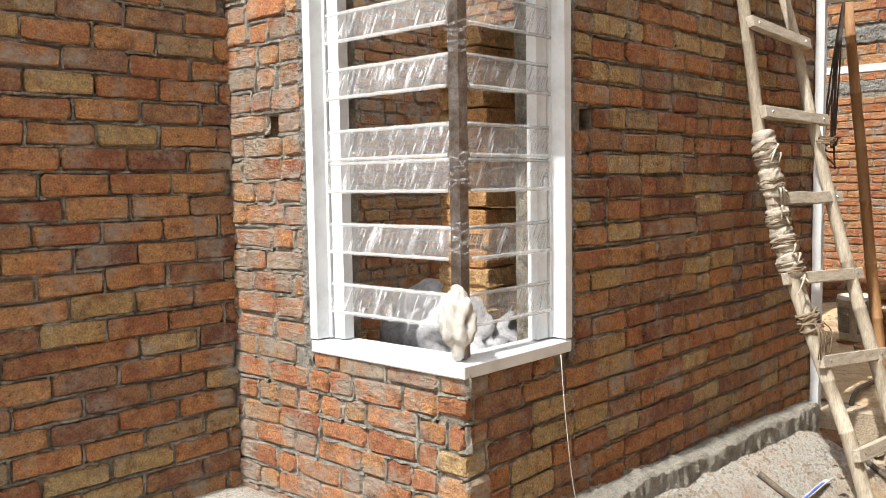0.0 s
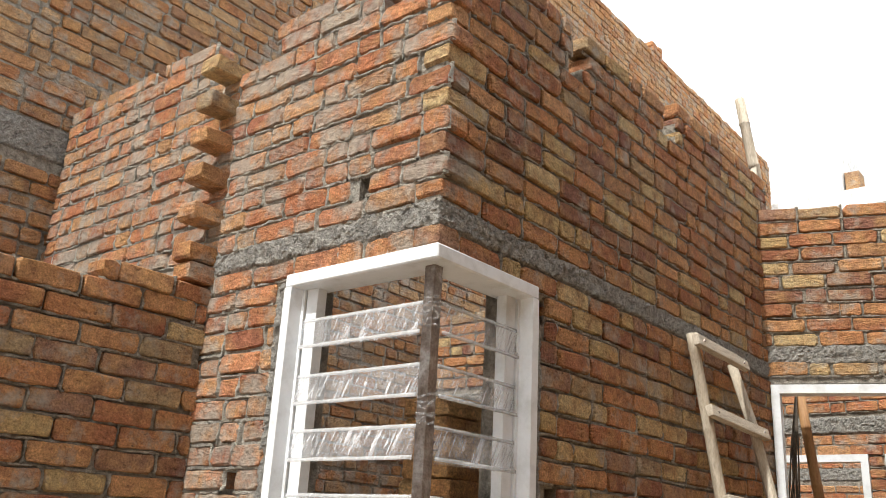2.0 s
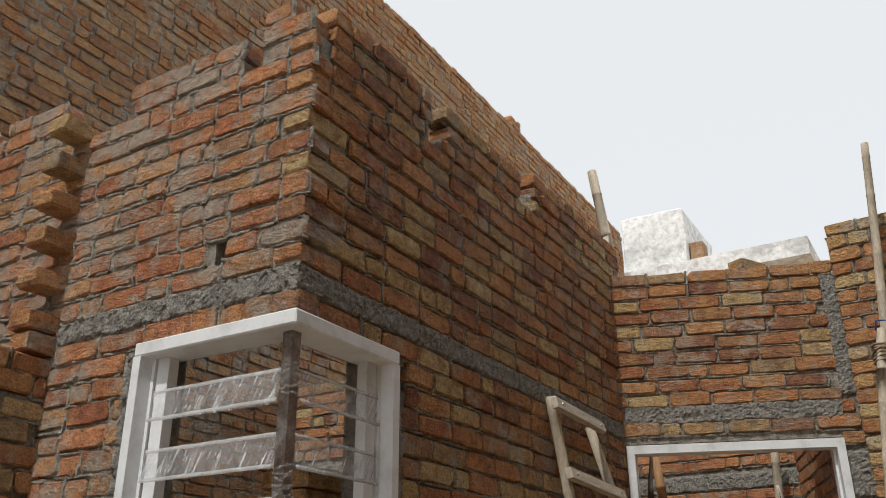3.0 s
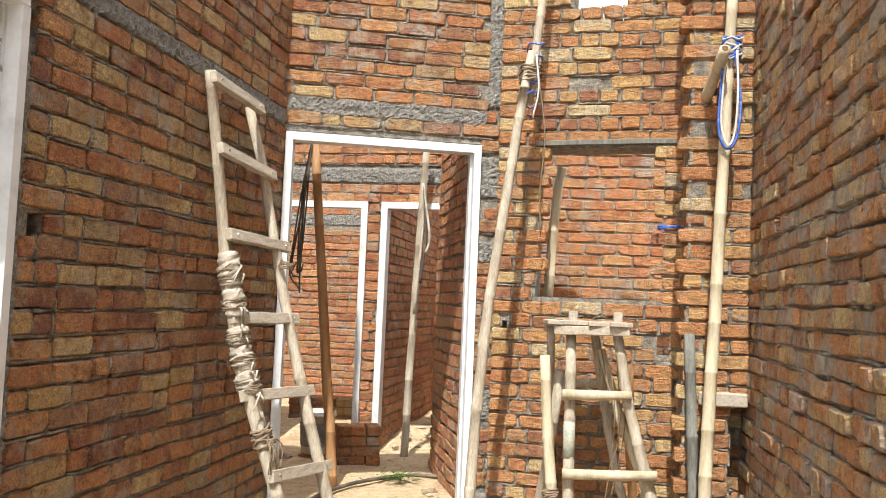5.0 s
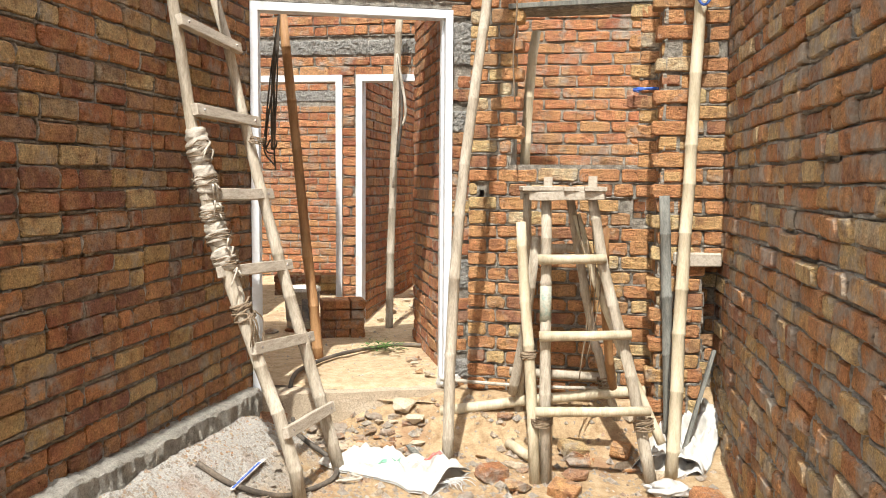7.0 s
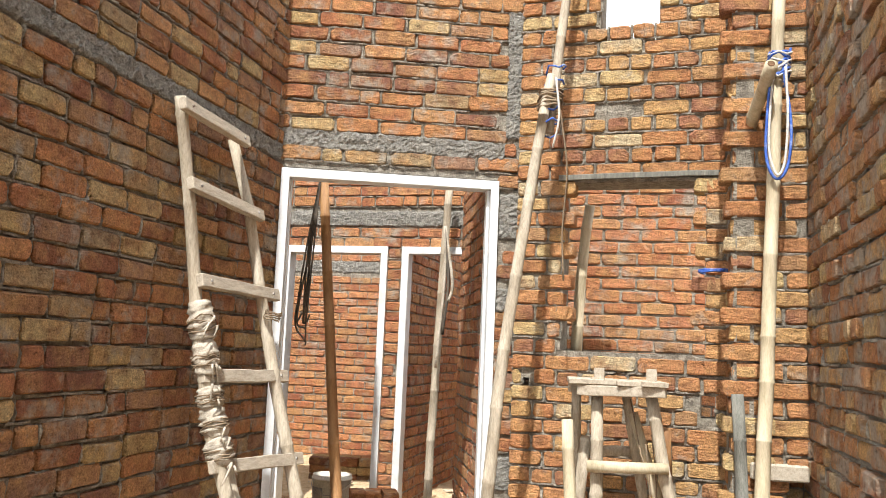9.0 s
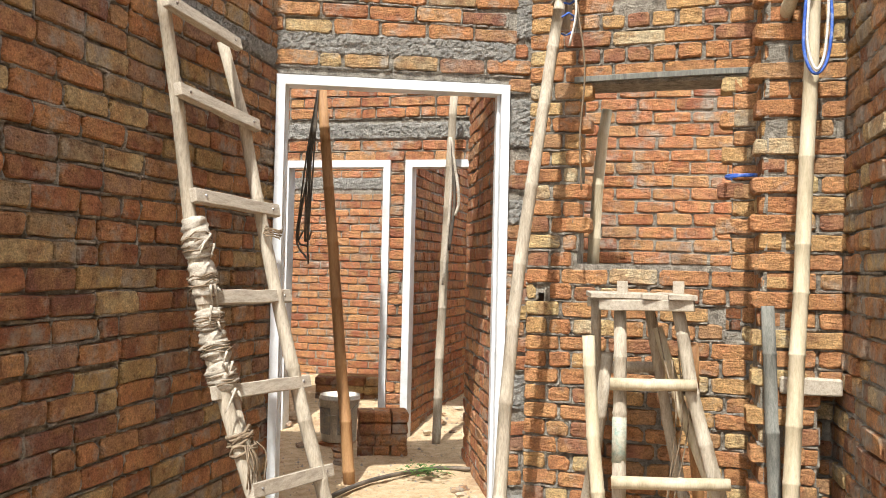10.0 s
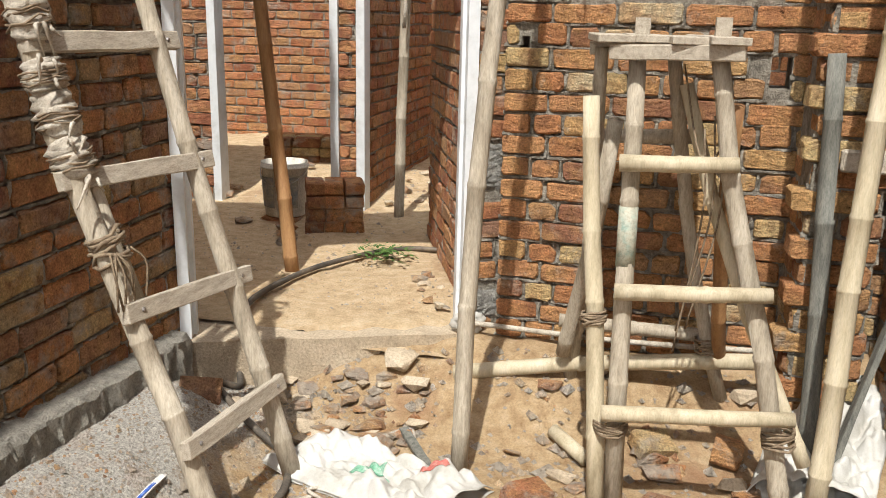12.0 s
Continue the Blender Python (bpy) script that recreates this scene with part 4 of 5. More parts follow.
# ---- scaffolding poles ----
def pole_one():
    p = thing("bamboo_pole", "tall pale bamboo pole leaning on the wall, tied with rope", "pole")
    bamboo("cane", [(-0.67, 4.70, ground_z(-0.67, 4.7) - 0.01), (-0.65, 4.78, 1.0), (-0.585, 4.86, 1.82), (-0.50, 5.0, 2.6), (-0.45, 5.06, 2.98)], 0.030, 0.025, BAMBOO, p, seed=21, gap=0.3)
    bamboo("cane", [(-0.46, 5.10, 2.70), (-0.40, 5.17, 3.4), (-0.34, 5.24, 4.15)], 0.026, 0.021, BAMBOO, p, seed=22, gap=0.3)
    lashing("rope", (-0.455, 5.06, 2.80), (-0.45, 5.08, 2.90), 0.055, 6, ROPE, p, "brown rope lashing", 23, 0.006)
    lashing("blue_cord", (-0.46, 5.05, 2.68), (-0.43, 5.10, 3.05), 0.042, 5, BLUE, p, "blue and white cord", 24, 0.005, 0.4)
    tube("hanging_rope", smooth_path([(-0.40, 5.03, 2.80), (-0.36, 5.05, 2.5), (-0.38, 5.1, 2.2), (-0.37, 5.12, 1.95)], 16), 0.005, ROPE, p, "", 5)
    tube("hanging_cord", smooth_path([(-0.42, 5.0, 2.95), (-0.40, 5.0, 2.75), (-0.43, 5.02, 2.6)], 12), 0.006, PALECORD, p, "", 5)


pole_one()


def pole_two():
    p = thing("bamboo_pole", "upright yellow bamboo pole beside the brick pier, with blue cord", "pole")
    bamboo("cane", [(0.485, 4.70, ground_z(0.485, 4.7) - 0.01), (0.52, 4.79, 1.0), (0.565, 4.87, 2.0), (0.62, 4.92, 3.55)], 0.034, 0.028, YELLOWBAM, p, seed=25, gap=0.31)
    lashing("blue_cord", (0.605, 4.9, 2.85), (0.612, 4.9, 3.02), 0.045, 5, BLUE, p, "blue cord lashing", 26, 0.006)
    lashing("white_cord", (0.605, 4.9, 2.87), (0.612, 4.9, 3.0), 0.048, 4, PALECORD, p, "", 27, 0.005)
    tube("cord_loop", smooth_path([(0.57, 4.86, 2.9), (0.55, 4.84, 2.7), (0.545, 4.84, 2.5), (0.585, 4.83, 2.40), (0.635, 4.84, 2.46), (0.65, 4.84, 2.65), (0.62, 4.86, 2.92)], 40), 0.007, BLUE, p, "hanging loop of blue cord", 6)
    tube("cord_loop", smooth_path([(0.58, 4.85, 2.9), (0.56, 4.83, 2.7), (0.557, 4.83, 2.52), (0.588, 4.82, 2.415), (0.622, 4.83, 2.48), (0.635, 4.83, 2.68), (0.63, 4.85, 2.92)], 40), 0.006, PALECORD, p, "hanging loop of white cord", 6)


pole_two()


def putlog():
    p = thing("putlog", "short bamboo crosspiece set in a hole of the pier", "pole")
    bamboo("cane", [(0.50, 5.16, 2.69), (0.555, 4.75, 2.90)], 0.030, 0.029, YELLOWBAM, p, seed=28)
    # the cane is solid: a dark disc paints the shade of an open end
    bm = bmesh.new()
    d = (Vector((0.555, 4.75, 2.90)) - Vector((0.50, 5.16, 2.69))).normalized()
    bmesh.ops.create_cone(bm, cap_ends=True, segments=12, radius1=0.016, radius2=0.016, depth=0.004, matrix=Matrix.Translation(Vector((0.555, 4.75, 2.90)) + d * 0.002) @ d.to_track_quat("Z", "Y").to_matrix().to_4x4())
    part("hollow", bm, RECESS_SHADE, p, "dark disc painted as shade in the hollow end")


putlog()


def trestle():
    t = thing("trestle", "rough bamboo trestle with a plank platform and round rungs", "trestle")
    g = lambda x, y: ground_z(x, y) - 0.01
    legs = {"fl": [(-0.17, 4.75, 1.44), (-0.165, 4.70, 1.05), (-0.16, 4.63, 0.55), (-0.145, 4.56, g(-0.145, 4.56))], "fr": [(0.055, 4.72, 1.45), (0.13, 4.69, 1.06), (0.255, 4.66, 0.60), (0.385, 4.62, g(0.385, 4.62))],
            "bl": [(-0.285, 5.06, 1.44), (-0.29, 5.14, 0.8), (-0.33, 5.22, g(-0.33, 5.22))], "br": [(-0.06, 5.03, 1.44), (0.03, 5.10, 0.94), (0.14, 5.16, 0.45), (0.23, 5.18, g(0.23, 5.18))]}
    for i, (k, pts) in enumerate(legs.items()):
        bamboo("leg", pts, 0.026 if k[0] == "f" else 0.023, 0.031 if k[0] == "f" else 0.026, BAMBOO, t, seed=70 + i, gap=0.3)
    for z0, a, b in ((0.32, (-0.20, 4.535, 0.365), (0.365, 4.585, 0.385)), (0.7, (-0.19, 4.60, 0.735), (0.265, 4.61, 0.76)), (1.1, (-0.205, 4.655, 1.115), (0.135, 4.645, 1.13))):
        bamboo("rung", [a, b], 0.026, 0.023, YELLOWBAM, t, seed=int(z0 * 90), gap=0.28)
    bamboo("back_rung", [(-0.31, 5.16, 1.13), (0.05, 5.11, 1.15)], 0.025, 0.025, BAMBOO, t, seed=83)
    bamboo("back_rung", [(-0.38, 5.20, 0.42), (0.22, 5.21, 0.40)], 0.026, 0.026, BAMBOO, t, seed=84)
    bamboo("side_pole", [(-0.30, 4.76, 1.30), (-0.275, 4.72, 0.92), (-0.235, 4.66, 0.54), (-0.195, 4.54, g(-0.195, 4.54))], 0.026, 0.03, YELLOWBAM, t, seed=85)
    bamboo("side_brace", [(-0.225, 4.86, 1.22), (-0.28, 5.0, 0.75), (-0.36, 5.16, 0.3)], 0.026, 0.028, BAMBOO, t, seed=86)
    bamboo("side_brace", [(0.12, 4.74, 1.28), (0.15, 4.95, 0.75), (0.20, 5.14, 0.36)], 0.025, 0.025, BAMBOO_DARK, t, seed=87)
    bamboo("side_brace", [(-0.02, 4.86, 1.34), (0.14, 4.82, 0.85), (0.43, 4.67, 0.2)], 0.022, 0.024, YELLOWBAM, t, seed=88)
    # platform: two bearers and three boards
    plank("bearer", (-0.255, 4.70, 1.435), (0.12, 4.64, 1.445), 0.045, 0.035, TIMBER, t)
    plank("bearer", (-0.325, 5.08, 1.435), (0.07, 4.99, 1.440), 0.045, 0.035, TIMBER, t)
    for k, (a, b) in enumerate((((-0.235, 4.67, 1.474), (-0.285, 5.11, 1.472)), ((-0.13, 4.69, 1.476), (-0.175, 5.08, 1.474)), ((-0.03, 4.64, 1.475), (-0.07, 5.06, 1.473)), ((0.075, 4.61, 1.477), (0.03, 5.03, 1.475)))):
        plank("board", a, b, 0.022, 0.108, TIMBER, t)
    for c in (("fl", (-0.165, 4.76, 1.52)), ("fr", (0.06, 4.72, 1.525))):
        x, y, z = c[1]
        part("wedge", rounded((x - 0.022, y - 0.02, z - 0.04), (x + 0.022, y + 0.02, z + 0.015), 0.004), TIMBER, t)
    for k, (a, b, r) in enumerate((((-0.245, 4.675, 0.60), (-0.25, 4.68, 0.64), 0.036), ((-0.17, 4.59, 0.28), (-0.17, 4.59, 0.32), 0.048), ((0.34, 4.63, 0.27), (0.33, 4.635, 0.33), 0.045), ((0.17, 5.165, 0.36), (0.16, 5.16, 0.42), 0.045))):
        lashing("lashing", a, b, r, 6, ROPE, t, "frayed cord lashing", 90 + k, 0.0045, 1.3)
    rng = random.Random(9)
    for k in range(3):
        x = 0.04 + 0.025 * k
        tube("hanging_cord", smooth_path([(x, 4.76, 1.22 + rng.uniform(-0.05, 0.05)), (x + 0.02, 4.78, 0.95), (x - 0.02 + rng.uniform(-0.03, 0.03), 4.82, 0.55 + rng.uniform(-0.1, 0.1))], 12), 0.004, ROPE, t, "", 4)
    tube("slack_cord", smooth_path([(-0.03, 4.86, 1.4), (0.04, 4.74, 1.12), (0.12, 4.72, 1.22)], 12), 0.004, ROPE, t, "", 4)


trestle()
LEFTOVER = grainy("old_green_paint", [(0.22, 0.32, 0.28), (0.38, 0.38, 0.31), (0.47, 0.41, 0.32)], 30.0, 90.0, rough=0.6, depth=0.001)
tube("paint_patch", [(-0.1635, 4.667, 0.80), (-0.1645, 4.679, 0.89), (-0.1652, 4.69, 0.98)], [0.0305, 0.0302, 0.0298], LEFTOVER, bpy.data.objects["trestle"], "worn green paint", 12)

bamboo("bamboo_offcut", [(-0.78, 5.17, 0.17), (-0.3, 5.20, 0.25), (0.38, 5.12, 0.36)], 0.03, 0.03, YELLOWBAM, None, "pale bamboo length lying across the rubble by the wall", 95)
tagged(bpy.data.objects["bamboo_offcut"], category="pole")
bamboo("bamboo_stub", [(-0.37, 4.98, ground_z(-0.37, 4.98) + 0.03), (-0.24, 4.86, ground_z(-0.24, 4.86) + 0.03)], 0.027, 0.027, YELLOWBAM, None, "short cut bamboo stub lying on the sand", 96)
tagged(bpy.data.objects["bamboo_stub"], category="pole")
bamboo("dark_post", [(0.50, 4.93, ground_z(0.5, 4.93) - 0.01), (0.47, 5.0, 0.8), (0.44, 5.04, 1.44)], 0.030, 0.028, DARKWOOD, None, "grey weathered post leaning on the brick pier", 97)
tagged(bpy.data.objects["dark_post"], category="post")
plank("grey_board", (0.55, 4.86, ground_z(0.55, 4.86) + 0.03), (0.72, 5.0, 0.62), 0.05, 0.02, DARKWOOD, None, up=(0, -1, 0.3), label="narrow grey board leaning in the corner")
tagged(bpy.data.objects["grey_board"], category="board")
plank("lintel", (-0.43, 5.485, 2.525), (0.40, 5.425, 2.535), 0.03, 0.2, DARKWOOD, None, label="weathered timber lintel over the window opening")
tagged(bpy.data.objects["lintel"], category="lintel", kind="structure")
plank("pier_lintel", (0.50, 5.10, 1.10), (0.75, 5.10, 1.10), 0.075, 0.12, TIMBER, None, label="short timber bearer over the gap in the pier")
tagged(bpy.data.objects["pier_lintel"], category="lintel", kind="structure")
lashing("blue_tie", (0.36, 5.30, 2.02), (0.36, 5.30, 2.035), 0.075, 3, BLUE, None, "blue cord tied round the opening's brick jamb", 98, 0.005)
tagged(bpy.data.objects["blue_tie"], category="cord")
bamboo("bamboo_in_opening", [(-0.35, 5.70, 1.55), (-0.33, 5.70, 2.0), (-0.29, 5.70, 2.43)], 0.032, 0.028, YELLOWBAM, None, "bamboo prop standing behind the window opening", 99)
tagged(bpy.data.objects["bamboo_in_opening"], category="pole")
bamboo("bamboo_prop_leg", [(-0.38, 5.70, 0.2), (-0.37, 5.70, 0.9), (-0.35, 5.70, 1.56)], 0.036, 0.034, YELLOWBAM, bpy.data.objects["bamboo_in_opening"], "", 100)


# ---- behind the door ----
def inner_poles():
    p = thing("bamboo_prop", "brown bamboo prop with dark wires hanging from it", "pole")
    bamboo("cane", [(-1.76, 5.97, 0.26), (-1.90, 6.03, 1.4), (-2.06, 6.1, 2.72)], 0.036, 0.03, BAMBOO_DARK, p, seed=31, gap=0.4)
    rng = random.Random(5)
    for k in range(7):
        x = -2.07 + rng.uniform(-0.035, 0.02)
        tube("wire", smooth_path([(-2.06, 6.05, 2.65), (x - 0.02, 6.04, 2.2), (x - 0.05 + rng.uniform(-0.05, 0.03), 6.04, 1.75), (x - 0.02, 6.04, 1.55 + rng.uniform(0, 0.25))], 16), 0.006, HOSE, p, "", 5)
    q = thing("bamboo_prop", "pale bamboo prop with a hanging cloth strip", "pole")
    bamboo("cane", [(-1.56, 7.28, 0.25), (-1.52, 7.24, 1.5), (-1.46, 7.2, 2.95)], 0.032, 0.028, BAMBOO, q, seed=32, gap=0.35)
    for k in range(3):
        tube("rag_strip", smooth_path([(-1.475, 7.16, 2.52), (-1.46 + 0.03 * k, 7.15, 2.1), (-1.50 + 0.04 * k, 7.14, 1.45 + 0.25 * k)], 14), 0.012, RAG if k != 1 else HOSE, q, "torn grey cloth strip", 5)


inner_poles()


def bucket():
    b = thing("bucket", "dirty white plastic paint bucket with a faded label", "bucket", (-2.24, 7.08, 0.30))
    prof = [(0.0, 0.0), (0.118, 0.0), (0.125, 0.006), (0.142, 0.30), (0.150, 0.30), (0.150, 0.315), (0.144, 0.316), (0.146, 0.335), (0.139, 0.335), (0.118, 0.012), (0.0, 0.012)]
    bm = bmesh.new()
    rows = [[bm.verts.new((r * math.cos(2 * math.pi * k / 32), r * math.sin(2 * math.pi * k / 32), z)) for k in range(32)] for r, z in prof]
    for a, c in zip(rows, rows[1:]):
        for k in range(32):
            q = (k + 1) % 32
            try:
                bm.faces.new((a[k], a[q], c[q], c[k]))
            except ValueError:
                pass
    bmesh.ops.remove_doubles(bm, verts=bm.verts[:], dist=1e-5)
    part("body", bm, BUCKETMAT, b, "", True)
    bm = bmesh.new()
    for a0, a1 in ((200, 262), (285, 325)):
        cols = [[bm.verts.new(((0.129 + 0.056 * z + 0.002) * math.cos(radians(an)), (0.129 + 0.056 * z + 0.002) * math.sin(radians(an)), z)) for z in (0.06, 0.25)] for an in np.linspace(a0, a1, 9)]
        for c, d in zip(cols, cols[1:]):
            bm.faces.new((c[0], d[0], d[1], c[1]))
    part("label_patch", bm, LABELMAT, b, "faded dark printed label", True)
    tube("handle", [(0.15 * math.cos(a), 0.15 * math.sin(a), 0.30 - 0.10 * math.sin((a - math.pi) if a > math.pi else a)) for a in np.linspace(math.pi, 2 * math.pi, 20)], 0.003, STEEL, b, "wire handle", 6)


bucket()


def stack(name, label, base, nx, ny, nz, turn, seed):
    st = thing(name, label, "bricks", base)
    st.rotation_euler = (0, 0, radians(turn))
    rng = random.Random(seed)
    for k in range(nz):
        for i in range(nx):
            for j in range(ny):
                at = ((i - (nx - 1) / 2) * 0.235 + rng.uniform(-0.008, 0.008), (j - (ny - 1) / 2) * 0.115 + rng.uniform(-0.006, 0.006), k * 0.076)
                if k % 2 and nx == 1:
                    at = ((j - (ny - 1) / 2) * 0.115, 0, k * 0.076) if ny == 2 else at
                loose_brick("brick", at, (0, 0, (90 if k % 2 and nx == 1 and ny == 2 else 0) + rng.uniform(-4, 4)), seed=seed * 50 + k * 9 + i * 3 + j, parent=st)
    return st


stack("brick_pile", "small neat stack of red bricks on the sand", (-1.84, 6.86, 0.275), 1, 3, 4, 110, 3)
stack("brick_plinth", "flat bricks under the bucket", (-2.24, 7.08, 0.225), 1, 2, 1, 0, 4)
stack("brick_heap", "low stack of bricks in the far room", (-2.75, 8.9, 0.31), 3, 3, 3, 8, 5)
stack("brick_heap", "bricks piled against the far wall", (-2.35, 9.4, 0.31), 4, 2, 2, -5, 6)


def hose():
    pts = [(-1.0, 6.5, 0.30), (-1.34, 6.45, 0.30), (-1.60, 6.05, 0.31), (-1.72, 5.62, 0.31), (-1.72, 5.30, 0.30), (-1.70, 5.18, 0.16), (-1.62, 5.02, 0.17),
           (-1.66, 4.9, 0.2), (-1.45, 4.72, 0.14), (-1.27, 4.62, 0.07), (-1.20, 4.4, 0.05), (-1.28, 4.2, 0.06), (-1.36, 4.02, 0.11), (-1.5, 3.85, 0.17), (-1.65, 3.8, 0.23)]
    fix = []
    for x, y, z in pts:
        if y < 5.1:
            z = ground_z(x, y) + 0.018
        fix.append((x, y, z))
    tube("hose", smooth_path(fix, 110), 0.014, HOSE, None, "dark muddy rubber hose lying over the step", 8)
    tagged(bpy.data.objects["hose"], category="hose")


hose()


def sack(name, label, centre, sx, sy, turn, seed, height, prints):
    """An empty woven sack thrown down: two crumpled layers, open at one end."""
    top = thing(name, label, "sack")
    c, s = math.cos(radians(turn)), math.sin(radians(turn))

    def spot(u, v, extra):
        x = (u - 0.5) * sx * (1 + 0.12 * noise.noise((v * 3, seed, 0)))
        y = (v - 0.5) * sy * (1 + 0.25 * noise.noise((u * 3, seed, 1)))
        X, Y = centre[0] + c * x - s * y, centre[1] + s * x + c * y
        edge = min(1, 6 * min(u, 1 - u, v, 1 - v))
        mouth = smoothstep(0.72, 1.0, u) * max(0, 1 - (2 * v - 1) ** 2)
        q = (u * 3.3, v * 3.3, seed)
        z = height * (0.3 + 0.5 * noise.noise(q) + 1.1 * abs(noise.noise((u * 5 + 2 * v, v * 5, seed))) + 0.45 * abs(noise.noise((u * 10, v * 8 + 3 * u, seed))) + 0.12 * noise.noise((u * 26, v * 22, seed))) * (0.25 + 0.75 * edge)
        return X, Y, ground_z(X, Y) + max(0.012, z) + mouth * height * 0.9 * extra + 0.004 * extra

    sheet("upper_layer", 70, 54, lambda u, v: spot(u, v, 1.0), SACK, top)
    sheet("lower_layer", 30, 24, lambda u, v: Vector(spot(u, v, 0.0)) * 1.0 - Vector((0, 0, 0.006)), SACK, top)
    for u0, u1, v0, v1, mat in prints:
        sheet("printed_bar", 10, 8, lambda u, v: Vector(spot(u0 + (u1 - u0) * u, v0 + (v1 - v0) * v, 1.0)) + Vector((0, 0, 0.0045)), mat, top, "faded print")


sack("cement_sack", "empty white woven sack with green print, lying on the sand", (-0.93, 4.58), 0.72, 0.36, -25, 3.0, 0.085,
     [(0.42, 0.62, 0.30, 0.36, SACKPRINT), (0.42, 0.62, 0.40, 0.43, SACKPRINT), (0.45, 0.55, 0.46, 0.56, SACKPRINT), (0.70, 0.85, 0.65, 0.7, REDPRINT)])
sack("cement_sack", "crumpled white woven sack with red print, against the pier", (0.55, 4.96), 0.54, 0.38, 250, 8.0, 0.12,
     [(0.3, 0.38, 0.3, 0.38, REDPRINT), (0.41, 0.49, 0.3, 0.38, REDPRINT), (0.52, 0.6, 0.3, 0.38, REDPRINT), (0.3, 0.55, 0.44, 0.47, REDPRINT)])
crumple("paper_scrap", (0.44, 4.48, ground_z(0.44, 4.48) - 0.01), (0.11, 0.07, 0.04), SACK, "small crumpled white wrapper on the ground", "wrapper", 15.0)
crumple("wall_bag", (-0.77, 5.42, 0.24), (0.07, 0.04, 0.05), SACK, "white plastic scrap caught at the wall's foot", "scrap", 18.0)
SA, SB = Vector((-1.49, 3.80, ground_z(-1.49, 3.80) + 0.03)), Vector((-1.50, 4.22, ground_z(-1.50, 4.22) + 0.02))
STICK = plank("plastic_strip", SA, SB, 0.006, 0.022, PALECORD, None, label="white plastic strip with a blue stripe on the grit")
tagged(STICK, category="strip")
plank("stripe", SA + Vector((0.003, 0, 0.005)), SB + Vector((0.003, -0.06, 0.005)), 0.004, 0.010, BLUE, STICK, label="blue stripe")
plank("grey_strip", (-0.92, 4.92, ground_z(-0.92, 4.92) + 0.03), (-0.78, 4.72, ground_z(-0.78, 4.72) + 0.02), 0.015, 0.035, DARKWOOD, None, label="short dark strip of rubber on the sand")
tagged(bpy.data.objects["grey_strip"], category="strip")
tube("rope_scrap", smooth_path([(-1.18, 4.36, ground_z(-1.18, 4.36) + 0.012), (-1.10, 4.42, ground_z(-1.1, 4.42) + 0.014), (-1.14, 4.34, ground_z(-1.14, 4.34) + 0.02), (-1.05, 4.38, ground_z(-1.05, 4.38) + 0.016), (-1.12, 4.45, ground_z(-1.12, 4.45) + 0.02), (-1.02, 4.5, ground_z(-1.02, 4.5) + 0.012)], 50), 0.007, RAG, None, "tangled frayed rope beside the ladder's foot", 5)
tagged(bpy.data.objects["rope_scrap"], category="rope")
tube("cloth_strip", smooth_path([(x, y, ground_z(x, y) + 0.018) for x, y in ((-1.12, 4.78), (-1.0, 4.86), (-0.9, 4.93), (-0.86, 4.84))], 20), 0.012, RAG, None, "grey cloth strip on the sand", 6)
tagged(bpy.data.objects["cloth_strip"], category="cloth")
tube("skirting_cloth", smooth_path([(-0.80, 5.37, 0.315), (-0.5, 5.375, 0.30), (-0.2, 5.35, 0.30), (0.1, 5.33, 0.31), (0.38, 5.30, 0.33)], 40), 0.012, RAG, None, "pale cloth strip along the wall's foot", 6)
tagged(bpy.data.objects["skirting_cloth"], category="cloth")


# ---- rubble, weeds ----
def fringe():
    f = thing("sack_fringe", "frayed white threads at the sack's open mouth", "threads")
    r = random.Random(19)
    for k in range(18):
        x, y = -0.60 + r.uniform(-0.06, 0.05), 4.42 + r.uniform(-0.07, 0.07)
        dx, dy = r.uniform(-0.01, 0.09), r.uniform(-0.05, 0.05)
        z = ground_z(x, y)
        tube("strand", smooth_path([(x - 0.03, y, z + 0.03), (x + dx * 0.5, y + dy * 0.5, z + 0.03 + r.uniform(0, 0.02)), (x + dx, y + dy, z + 0.006)], 6), 0.0022, PALECORD, f, "", 4)


fringe()


def chunk(name, x, y, size, seed, mat, label, group, z=None):
    rng = random.Random(seed)
    bm = bmesh.new()
    for k in range(14):
        bm.verts.new(Vector((rng.uniform(-1, 1), rng.uniform(-1, 1), rng.uniform(-0.55, 0.55))).normalized() * size * rng.uniform(0.8, 1.15) * 0.5)
    bmesh.ops.convex_hull(bm, input=bm.verts[:])
    low = min(v.co.z for v in bm.verts)
    zz = ground_z(x, y) if z is None else z
    for v in bm.verts:
        v.co = Vector((v.co.x * 1.25, v.co.y, (v.co.z - low) * 0.75)) + Vector((x, y, zz - size * 0.08))
    ob = part(name, bm, mat)
    return tagged(ob, label, "rubble", group)


